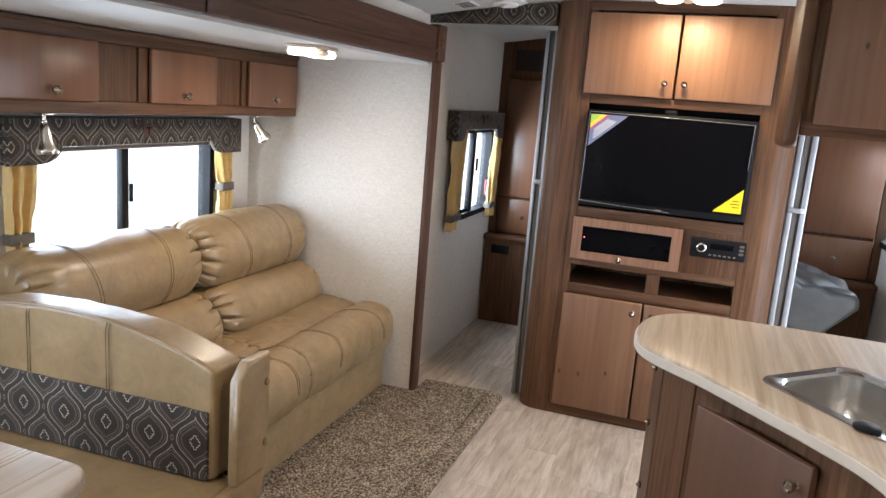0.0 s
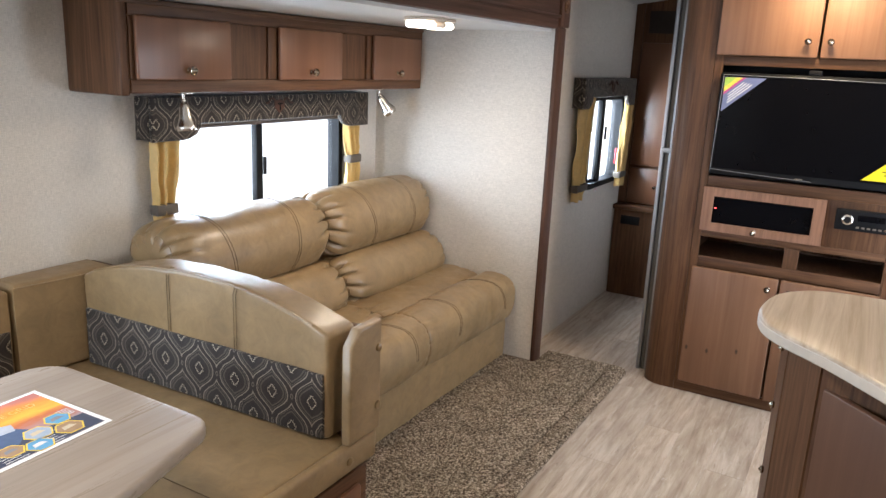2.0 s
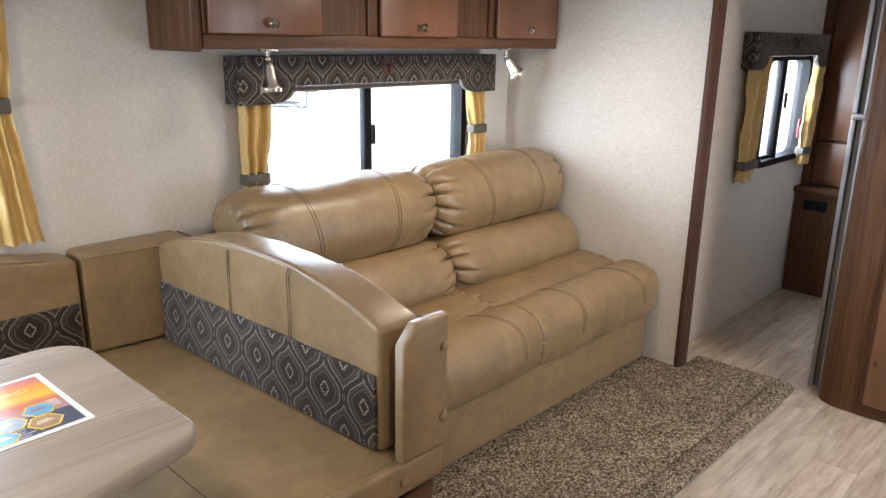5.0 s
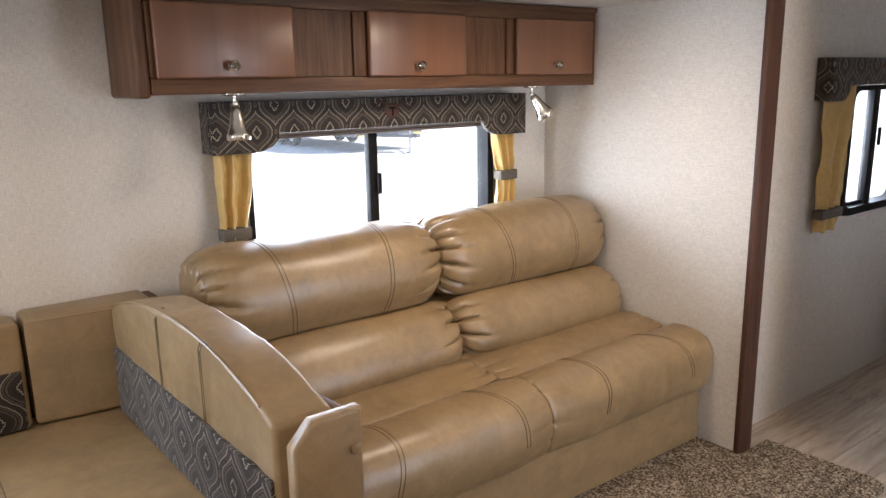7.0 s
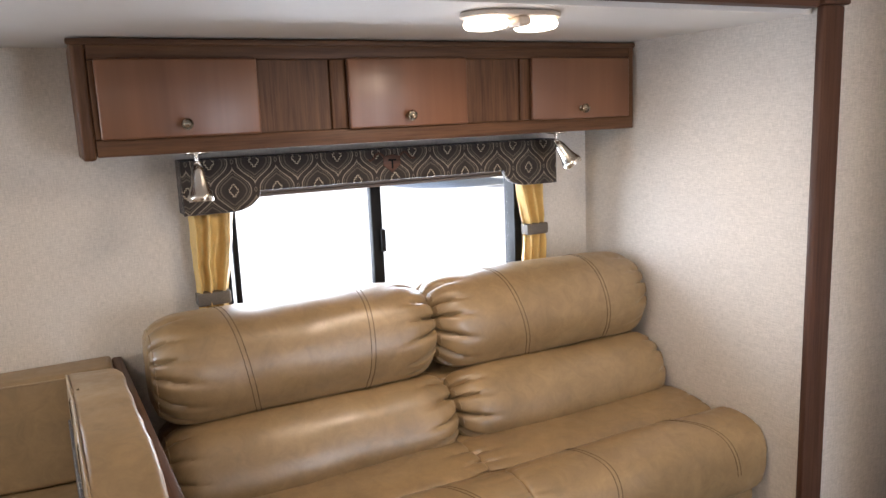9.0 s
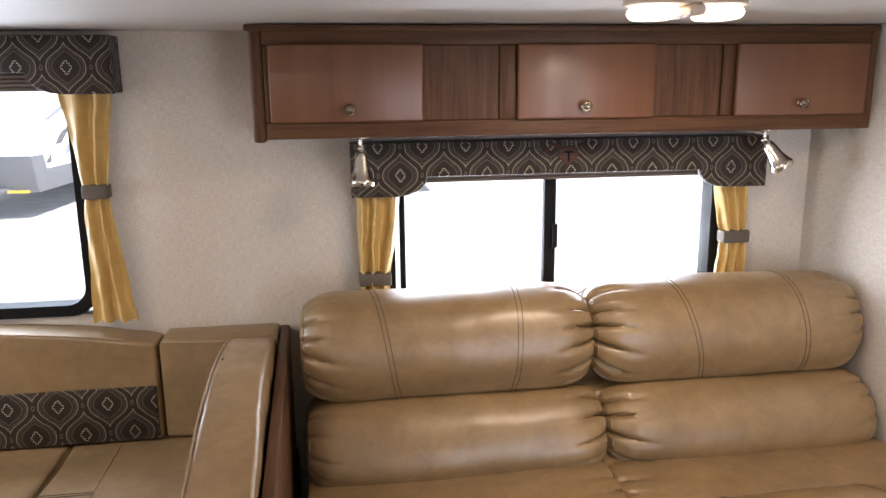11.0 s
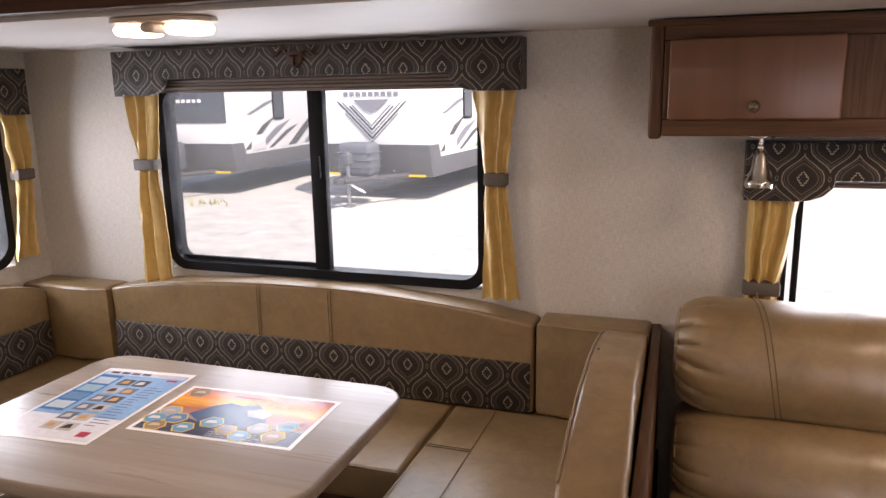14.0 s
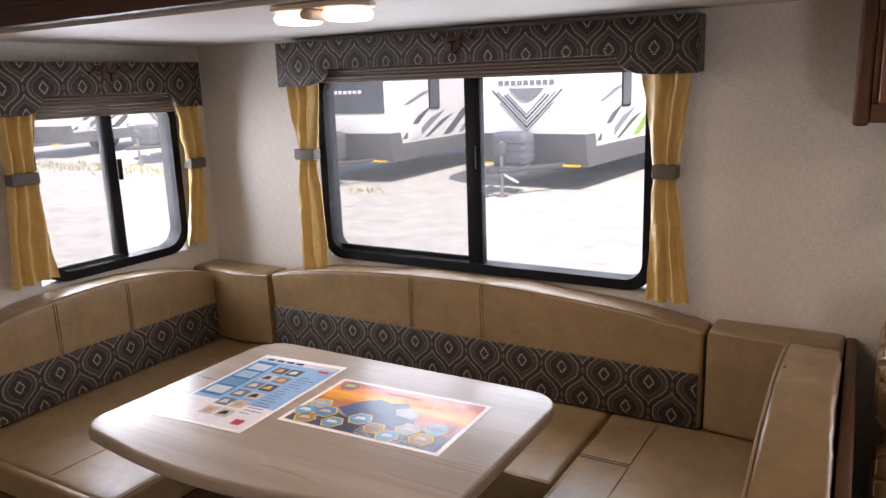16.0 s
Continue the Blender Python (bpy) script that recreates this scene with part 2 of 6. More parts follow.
def plank_mat(name):
    m, nt, b = nodes_of(name, 0.42)
    oi = nt.nodes.new("ShaderNodeObjectInfo")
    tc = nt.nodes.new("ShaderNodeTexCoord")
    ad = nt.nodes.new("ShaderNodeVectorMath")
    ad.operation = "ADD"
    sc = nt.nodes.new("ShaderNodeVectorMath")
    sc.operation = "SCALE"
    sc.inputs[0].default_value = (7.3, 3.1, 1.7)
    nt.links.new(oi.outputs["Random"], sc.inputs["Scale"])
    nt.links.new(tc.outputs["Object"], ad.inputs[0])
    nt.links.new(sc.outputs[0], ad.inputs[1])
    mp = nt.nodes.new("ShaderNodeMapping")
    mp.inputs["Scale"].default_value = (3.0, 34, 10)
    nt.links.new(ad.outputs[0], mp.inputs[0])
    g = noise_tex(nt, mp.outputs[0], 1.0, 7, 0.66, 0.5)
    mp2 = nt.nodes.new("ShaderNodeMapping")
    mp2.inputs["Scale"].default_value = (3.4, 15, 9)
    nt.links.new(ad.outputs[0], mp2.inputs[0])
    blot = noise_tex(nt, mp2.outputs[0], 1.0, 4, 0.6, 0.8)
    col = ramp(nt, g, [(0.28, (0.29, 0.220, 0.160)), (0.48, (0.44, 0.370, 0.298)), (0.68, (0.55, 0.490, 0.415))])
    col = mixc(nt, 1.0, col, ramp(nt, blot, [(0.34, (0.80, 0.76, 0.71)), (0.60, (1.06, 1.06, 1.06))]), "MULTIPLY")
    mp3 = nt.nodes.new("ShaderNodeMapping")
    mp3.inputs["Scale"].default_value = (9, 62, 20)
    nt.links.new(ad.outputs[0], mp3.inputs[0])
    wear = noise_tex(nt, mp3.outputs[0], 1.0, 5, 0.7, 0.4)
    col = mixc(nt, mth(nt, "MULTIPLY", ramp(nt, wear, [(0.60, (0, 0, 0)), (0.68, (1, 1, 1))]), 0.55), col, (0.20, 0.135, 0.09))
    col = mixc(nt, mth(nt, "MULTIPLY", ramp(nt, wear, [(0.32, (1, 1, 1)), (0.40, (0, 0, 0))]), 0.5), col, (0.62, 0.585, 0.53))
    col = mixc(nt, 1.0, col, ramp(nt, oi.outputs["Random"], [(0.0, (0.86, 0.85, 0.84)), (1.0, (1.08, 1.07, 1.06))]), "MULTIPLY")
    nt.links.new(col, b.inputs["Base Color"])
    bump(nt, b, g, 0.12, 0.001)
    return m


def carpet_mat(name):
    m, nt, b = nodes_of(name, 0.95, 0, 0.1)
    v = coords(nt)
    fleck = noise_tex(nt, v, 120, 3, 0.8)
    mid = noise_tex(nt, v, 9, 3)
    col = ramp(nt, fleck, [(0.38, (0.030, 0.021, 0.014)), (0.45, (0.150, 0.112, 0.077)), (0.54, (0.340, 0.268, 0.190)), (0.62, (0.72, 0.61, 0.48))])
    col = mixc(nt, 1.0, col, ramp(nt, mid, [(0.3, (0.8, 0.8, 0.8)), (0.7, (1.12, 1.12, 1.12))]), "MULTIPLY")
    nt.links.new(col, b.inputs["Base Color"])
    bump(nt, b, fleck, 1.0, 0.015)
    return m


M_WALL = linen("linen_wallcovering", (0.65, 0.612, 0.56))
M_CEIL = plain("ceiling_white", (0.56, 0.545, 0.52), 0.6, var=0.03, scale=6)
M_WOOD = wood("walnut_stain_v", (0.058, 0.027, 0.014), (0.150, 0.076, 0.038), axis=2, spec=0.22, pores=0.55)
M_WOODX = wood("walnut_stain_x", (0.058, 0.027, 0.014), (0.150, 0.076, 0.038), axis=0, spec=0.22, pores=0.55)
M_WOODY = wood("walnut_stain_y", (0.058, 0.027, 0.014), (0.150, 0.076, 0.038), axis=1, spec=0.22, pores=0.55)
M_TRIM = wood("dark_trim", (0.040, 0.018, 0.011), (0.095, 0.044, 0.026), axis=2, rough=0.5, spec=0.3)
M_TRIMX = wood("dark_trim_x", (0.040, 0.018, 0.011), (0.095, 0.044, 0.026), axis=0, rough=0.5, spec=0.3)
M_DOOR = wood("alder_door_v", (0.165, 0.079, 0.040), (0.222, 0.116, 0.062), axis=2, knots=True, grain=0.5)
M_DOORX = wood("maple_door_x", (0.152, 0.067, 0.033), (0.188, 0.088, 0.046), axis=2, grain=0.3, rough=0.32)
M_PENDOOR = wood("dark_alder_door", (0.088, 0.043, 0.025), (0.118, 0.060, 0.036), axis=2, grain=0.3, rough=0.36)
M_FACE = wood("cabinet_face", (0.17, 0.085, 0.05), (0.29, 0.155, 0.095), axis=2, grain=0.8, pores=0.55)
M_TAN = leather("tan_vinyl", (0.245, 0.164, 0.079), 0.37)
M_THREAD = plain("stitching", (0.105, 0.068, 0.033), 0.8)
M_DAM = damask("damask_sofa_valance", -1.508, 1.252, 0.135, 0.176)
M_DAM_DINETTE = damask("damask_dinette_valance", -2.437, 1.580, 0.1322, 0.176)
M_DAM_END = damask("damask_end_valance", -4.195 - 0.200, 1.532, 0.142, 0.176)
M_DAM_HALL = damask("damask_hall", -1.305, 1.972, 0.139, 0.176)
M_DAM_BACK = damask("damask_window_cushion", -2.453, 0.588, 0.142, 0.190)
M_DAM_ARM = damask("damask_side_cushion", -2.905, 0.568, 0.142, 0.190)
M_GOLD = plain("gold_curtain", (0.56, 0.385, 0.135), 0.48, var=0.12, scale=40, bmp=0.15)
M_BAND = plain("grey_brown_band", (0.10, 0.085, 0.07), 0.7, var=0.2, scale=200)
M_BLACK = plain("black_frame", (0.008, 0.008, 0.009), 0.62, var=0.2)
M_BLACK.node_tree.nodes["Principled BSDF"].inputs["Specular IOR Level"].default_value = 0.12
M_GLASS = glass("window_glass")
M_SCREENING = mesh_screen("insect_screen")
M_KNOB = plain("aged_nickel", (0.40, 0.35, 0.29), 0.14, 1.0, var=0.1, scale=60)
M_STEEL = plain("brushed_nickel", (0.62, 0.58, 0.52), 0.24, 1.0, var=0.06, scale=60)
M_ALU = plain("aluminium_track", (0.36, 0.36, 0.37), 0.5, 1.0, var=0.08, scale=20)
M_WHITE = plain("white_plastic", (0.72, 0.71, 0.69), 0.45, var=0.03)
M_TOP = wood("striped_laminate", (0.250, 0.207, 0.170), (0.325, 0.283, 0.243), rough=0.28, axis=0, grain=0.7)
M_TOPY = wood("striped_worktop", (0.30, 0.225, 0.15), (0.54, 0.47, 0.385), rough=0.34, axis=0, grain=0.42)
M_EDGE = plain("laminate_edge", (0.50, 0.44, 0.37), 0.4, var=0.1)
M_PLANK = plank_mat("vinyl_plank")
M_CARPET = carpet_mat("berber_carpet")
M_SHADE = plain("pleated_shade", (0.17, 0.135, 0.115), 0.8, var=0.1, scale=100)
M_SCREEN = plain("tv_screen", (0.003, 0.003, 0.004), 0.10, var=0.05, spec=0.12)
M_CUBBY_SHADE = plain("dark_interior", (0.02, 0.012, 0.008), 0.7)
M_SINK = plain("stainless_steel", (0.62, 0.60, 0.57), 0.22, 1.0, var=0.05, scale=80)
M_PAPER = plain("paper_white", (0.80, 0.80, 0.80), 0.22, var=0.02)
M_SUBFLOOR = plain("floor_joint", (0.17, 0.135, 0.105), 0.8)
M_LAMPBASE = plain("lamp_base", (0.50, 0.42, 0.34), 0.4, var=0.04)
M_LENS = glow("lamp_lens", (1.0, 0.85, 0.68), 2.4)


# ---- building tools ----
def finish(name, bm, mat, smooth=True):
    me = bpy.data.meshes.new(name)
    bmesh.ops.recalc_face_normals(bm, faces=bm.faces)
    bm.to_mesh(me)
    bm.free()
    if smooth:
        me.polygons.foreach_set("use_smooth", [True] * len(me.polygons))
        me.set_sharp_from_angle(angle=radians(42))
    me.materials.append(mat)
    return me


def thing(name, at, label, category, group="", kind=""):
    ob = new(name)
    ob.empty_display_size = 0.05
    ob.location = at
    return tagged(ob, label, category, group, kind)


def part(name, bm, mat, parent, label=""):
    """One mesh under a thing or a part; its bmesh is in the room's metres."""
    ob = new(name, finish(name, bm, mat))
    ob.parent = parent
    top, off = parent, Vector((0, 0, 0))
    while top is not None:
        off += top.location
        top = top.parent
    ob.location = -off
    if label:
        tagged(ob, label)
    return ob


def solid(name, bm, mat, label, category, group="", kind=""):
    """A thing of one mesh, or a piece of the setting."""
    return tagged(new(name, finish(name, bm, mat)), label, category, group, kind)


def box(x0, x1, y0, y1, z0, z1, r=0.0, seg=2, bm=None):
    """A block with rounded edges, added to bm."""
    one = bmesh.new()
    bmesh.ops.create_cube(one, size=1)
    bmesh.ops.transform(one, verts=one.verts, matrix=Matrix.LocRotScale(
        ((x0 + x1) / 2, (y0 + y1) / 2, (z0 + z1) / 2), None, (abs(x1 - x0), abs(y1 - y0), abs(z1 - z0))))
    if r:
        r = min(r, 0.49 * min(abs(x1 - x0), abs(y1 - y0), abs(z1 - z0)))
        bmesh.ops.bevel(one, geom=one.edges[:], offset=r, segments=seg, affect="EDGES", profile=0.5)
    return merge(bm, one)


def merge(bm, one):
    if bm is None:
        return one
    me = bpy.data.meshes.new("tmp")
    one.to_mesh(me)
    one.free()
    bm.from_mesh(me)
    bpy.data.meshes.remove(me)
    return bm


def prism(points, axis, lo, hi, r=0.0, seg=2, bm=None):
    """An outline in a plane across one axis, given depth along it. x: points are (y, z); y: (x, z); z: (x, y)."""
    one = bmesh.new()
    put = {"x": lambda a, b, c: (c, a, b), "y": lambda a, b, c: (a, c, b), "z": lambda a, b, c: (a, b, c)}[axis]
    f = one.faces.new([one.verts.new(put(a, b, lo)) for a, b in points])
    g = bmesh.ops.extrude_face_region(one, geom=[f])
    d = Vector(put(0, 0, hi - lo))
    bmesh.ops.translate(one, verts=[e for e in g["geom"] if isinstance(e, bmesh.types.BMVert)], vec=d)
    if r:
        caps = [e for e in one.edges if abs((e.verts[0].co - e.verts[1].co).dot(d.normalized())) < 1e-6]
        bmesh.ops.bevel(one, geom=caps, offset=r, segments=seg, affect="EDGES", profile=0.5)
    return merge(bm, one)


def lathe(profile, at, axis=(0, 0, 1), n=20, bm=None):
    """A turned shape: (radius, height) pairs about an axis through at."""
    one = bmesh.new()
    rings = []
    for rad, h in profile:
        rings.append([one.verts.new((rad * math.cos(2 * math.pi * i / n), rad * math.sin(2 * math.pi * i / n), h)) for i in range(n)])
    for a, b in zip(rings, rings[1:]):
        for i in range(n):
            one.faces.new((a[i], a[(i + 1) % n], b[(i + 1) % n], b[i]))
    one.faces.new(rings[0][::-1])
    one.faces.new(rings[-1])
    q = Vector((0, 0, 1)).rotation_difference(Vector(axis).normalized())
    bmesh.ops.transform(one, verts=one.verts, matrix=Matrix.Translation(at) @ q.to_matrix().to_4x4())
    return merge(bm, one)


def tube(points, rad, n=8, bm=None, closed=False):
    """A round bar along a line of points."""
    one = bmesh.new()
    pts = [Vector(p) for p in points]
    rings = []
    k = len(pts)
    for i, p in enumerate(pts):
        a = pts[(i - 1) % k] if closed or i else p
        b = pts[(i + 1) % k] if closed or i < k - 1 else p
        t = (b - a).normalized()
        s = t.cross(Vector((0, 0, 1)))
        s = (s if s.length > 1e-3 else t.cross(Vector((1, 0, 0)))).normalized()
        w = s.cross(t)
        rings.append([one.verts.new(p + rad * (math.cos(2 * math.pi * j / n) * s + math.sin(2 * math.pi * j / n) * w)) for j in range(n)])
    for i in range(k if closed else k - 1):
        a, b = rings[i], rings[(i + 1) % k]
        for j in range(n):
            one.faces.new((a[j], a[(j + 1) % n], b[(j + 1) % n], b[j]))
    if not closed:
        one.faces.new(rings[0][::-1])
        one.faces.new(rings[-1])
    return merge(bm, one)


def rounded(x0, x1, y0, y1, r, n=6):
    """The outline of a rectangle with round corners."""
    out = []
    for cx, cy, a in ((x1 - r, y1 - r, 0), (x0 + r, y1 - r, 90), (x0 + r, y0 + r, 180), (x1 - r, y0 + r, 270)):
        out += [(cx + r * math.cos(radians(a + 90 * i / n)), cy + r * math.sin(radians(a + 90 * i / n))) for i in range(n + 1)]
    return out


def soft(x0, x1, y0, y1, z0, z1, r, n=(12, 8, 8), warp=None, bm=None):
    """An upholstered block: rounded all over on a fine grid; warp moves each vertex (u, v, w in -1..1, and its place)."""
    one = bmesh.new()
    c = Vector(((x0 + x1) / 2, (y0 + y1) / 2, (z0 + z1) / 2))
    h = Vector(((x1 - x0) / 2, (y1 - y0) / 2, (z1 - z0) / 2))
    r = min(r, min(h) * 0.98)
    seen = {}

    def vert(p):
        key = tuple(round(a, 5) for a in p)
        if key not in seen:
            q = Vector([p[i] * h[i] for i in range(3)])
            core = Vector([max(-(h[i] - r), min(h[i] - r, q[i])) for i in range(3)])
            d = q - core
            big = max(abs(a) for a in d) if d.length > 1e-9 else 0
            if d.length > 1e-9:
                d = d.normalized() * min(r, big if big < r else r)
            co = c + core + d
            if warp:
                co = warp(p, co)
            seen[key] = one.verts.new(co)
        return seen[key]

    def steps(k, length):
        m = n[k]
        edge = r / length
        mid = [(-1 + edge) + (2 - 2 * edge) * i / m for i in range(m + 1)]
        arc = [1 - edge * (1 - math.tan(math.pi / 4 * j / 3)) for j in (1, 2, 3)]
        return [-a for a in arc[::-1]] + mid + arc

    g = [steps(k, h[k]) for k in range(3)]
    for k in range(3):
        a, b = (k + 1) % 3, (k + 2) % 3
        for side in (-1, 1):
            for i in range(len(g[a]) - 1):
                for j in range(len(g[b]) - 1):
                    quad = []
                    for da, db in ((0, 0), (1, 0), (1, 1), (0, 1)):
                        p = [0, 0, 0]
                        p[k], p[a], p[b] = side, g[a][i + da], g[b][j + db]
                        quad.append(vert(p))
                    if len(set(quad)) == 4:
                        try:
                            one.faces.new(quad)
                        except ValueError:
                            pass
    return merge(bm, one)


def slab_with_holes(axis, lo, hi, a0, a1, b0, b1, holes):
    """A wall across one axis from lo to hi, over a0..a1 and b0..b1, with rectangular openings (a0, a1, b0, b1)."""
    bm = bmesh.new()
    As = sorted({a0, a1, *[h[0] for h in holes], *[h[1] for h in holes]})
    Bs = sorted({b0, b1, *[h[2] for h in holes], *[h[3] for h in holes]})
    solid_cell = lambda i, j: 0 <= i < len(As) - 1 and 0 <= j < len(Bs) - 1 and not any(
        h[0] <= As[i] < h[1] and h[2] <= Bs[j] < h[3] for h in holes)
    put = {"x": lambda a, b, c: (c, a, b), "y": lambda a, b, c: (a, c, b), "z": lambda a, b, c: (a, b, c)}[axis]
    vs = {}

    def v(i, j, c):
        if (i, j, c) not in vs:
            vs[i, j, c] = bm.verts.new(put(As[i], Bs[j], c))
        return vs[i, j, c]

    for i in range(len(As) - 1):
        for j in range(len(Bs) - 1):
            if not solid_cell(i, j):
                continue
            for c in (lo, hi):
                bm.faces.new((v(i, j, c), v(i + 1, j, c), v(i + 1, j + 1, c), v(i, j + 1, c)))
            for di, dj, e in ((-1, 0, ((i, j), (i, j + 1))), (1, 0, ((i + 1, j), (i + 1, j + 1))), (0, -1, ((i, j), (i + 1, j))), (0, 1, ((i, j + 1), (i + 1, j + 1)))):
                if not solid_cell(i + di, j + dj):
                    (p, q), (s, t) = e
                    bm.faces.new((v(p, q, lo), v(s, t, lo), v(s, t, hi), v(p, q, hi)))
    return bm


def fbm(p, s):
    return noise.noise(Vector(p) * s)


# ---- the large structure ----
XL, XR, YS, ZS, ZC = -4.295, 0.012, -1.0, 1.685, 2.03     # slide-out: end walls, front, ceiling; main ceiling
YB, XBACK, XEND = -3.40, -5.2, 2.05                       # far side wall, back wall, bedroom end
DW = (-3.655, -2.345, 0.835, 1.56)                        # dinette window opening: x, x, z, z
SW = (-1.455, -0.312, 0.70, 1.26)                           # sofa window
EW = (-0.82, -0.17, 0.84, 1.50)                           # end window: y, y, z, z
HW = (0.86, 1.50, 0.80, 1.37)                             # hall window
YH = -0.925                                               # hall wall
BW = (1.10, 1.75, 0.86, 1.45)                             # bedroom window: x, x, z, z

solid("wall_slide_back", slab_with_holes("y", 0.0, 0.05, XL - 0.05, XR + 0.05, -0.05, ZS + 0.05, [DW, SW]), M_WALL,
      "cream linen-patterned wall covering behind sofa and dinette", "wall", kind="structure")
solid("wall_slide_end", slab_with_holes("x", XL - 0.05, XL, YS - 0.35, 0.0, -0.05, ZS + 0.3, [EW]), M_WALL,
      "cream linen-patterned end wall of the dinette", "wall", kind="structure")
solid("wall_slide_side", box(XR, XR + 0.035, YS - 0.02, 0.0, -0.05, ZS + 0.05), M_WALL,
      "cream linen-patterned wall beside the sofa", "wall", kind="structure")
solid("wall_hall", slab_with_holes("y", YH, YH + 0.05, 0.049, XEND, -0.05, ZC + 0.04, [HW]), M_WALL,
      "cream linen-patterned wall of the hall", "wall", kind="structure")
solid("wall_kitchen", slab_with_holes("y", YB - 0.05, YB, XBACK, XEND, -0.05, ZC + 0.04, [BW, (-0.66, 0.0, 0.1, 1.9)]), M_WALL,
      "cream wall behind the kitchen", "wall", kind="structure")
solid("wall_back", box(XBACK - 0.05, XBACK, YB, YS - 0.35, -0.05, ZC + 0.04), M_WALL, "plain cream wall behind the walkway", "wall", kind="structure")
solid("wall_corner", box(XBACK, XL - 0.05, YS - 0.40, YS - 0.35, -0.05, ZC + 0.04), M_WALL, "plain cream wall by the dinette", "wall", kind="structure")
solid("wall_bedroom", box(XEND, XEND + 0.05, YB, YH, -0.05, ZC + 0.04), M_WALL, "cream wall at the end of the bedroom", "wall", kind="structure")
solid("wall_over_slide", box(XL - 0.05, 0.049, YS + 0.06, YS + 0.10, ZS + 0.052, ZC + 0.04), M_WALL, "plain wall above the slide-out opening", "wall", kind="structure")
solid("ceiling_slide", box(XL, XR, YS + 0.0, 0.0, ZS, ZS + 0.045), M_CEIL, "smooth white slide-out ceiling", "ceiling", kind="structure")
crown = [(YB, ZC), (-1.72, ZC), (-1.55, 2.022), (-1.35, 2.003), (-1.15, 1.974), (YH + 0.02, 1.936), (YH + 0.02, ZC + 0.04), (YB, ZC + 0.04)]
solid("ceiling", prism(crown, "x", XBACK, XEND), M_CEIL, "smooth white main ceiling curving down to the slide-out side", "ceiling", kind="structure")
solid("subfloor", slab_with_holes("z", -0.05, -0.004, XBACK, XEND, YB, 0.0, [(XBACK, XL - 0.04, YS - 0.37, 0.0), (XR + 0.03, XEND, YH + 0.03, 0.0)]), M_SUBFLOOR, "dark floor under the planks", "floor", kind="structure")

# fascia round the slide-out
fas = thing("slide_trim", (0.02, YS - 0.03, 0), "dark walnut trim round the slide-out opening, with carved corner blocks", "trim", kind="structure")
part("header_board", box(XL, -0.012, YS - 0.045, YS - 0.002, ZS + 0.012, ZS + 0.175, 0.006), M_TRIMX, fas)
part("header_bead", box(XL, -0.012, YS - 0.056, YS - 0.044, ZS + 0.06, ZS + 0.075, 0.005), M_TRIMX, fas)
part("upright", box(0.0, 0.092, YS - 0.045, YS - 0.021, 0.0, ZS + 0.02, 0.008), M_TRIM, fas)
blk = part("corner_block", box(-0.008, 0.102, YS - 0.055, YS - 0.002, ZS + 0.02, ZS + 0.19, 0.006), M_TRIM, fas)
part("rosette", lathe([(0.030, 0), (0.030, 0.004), (0.022, 0.007), (0.014, 0.004), (0.010, 0.009), (0.001, 0.010)], (0.047, YS - 0.055, ZS + 0.115), (0, -1, 0), 18), M_WOODY, blk)
part("header_block", box(-1.76, -1.66, YS - 0.053, YS - 0.045, ZS + 0.014, ZS + 0.173, 0.004), M_TRIMX, fas)


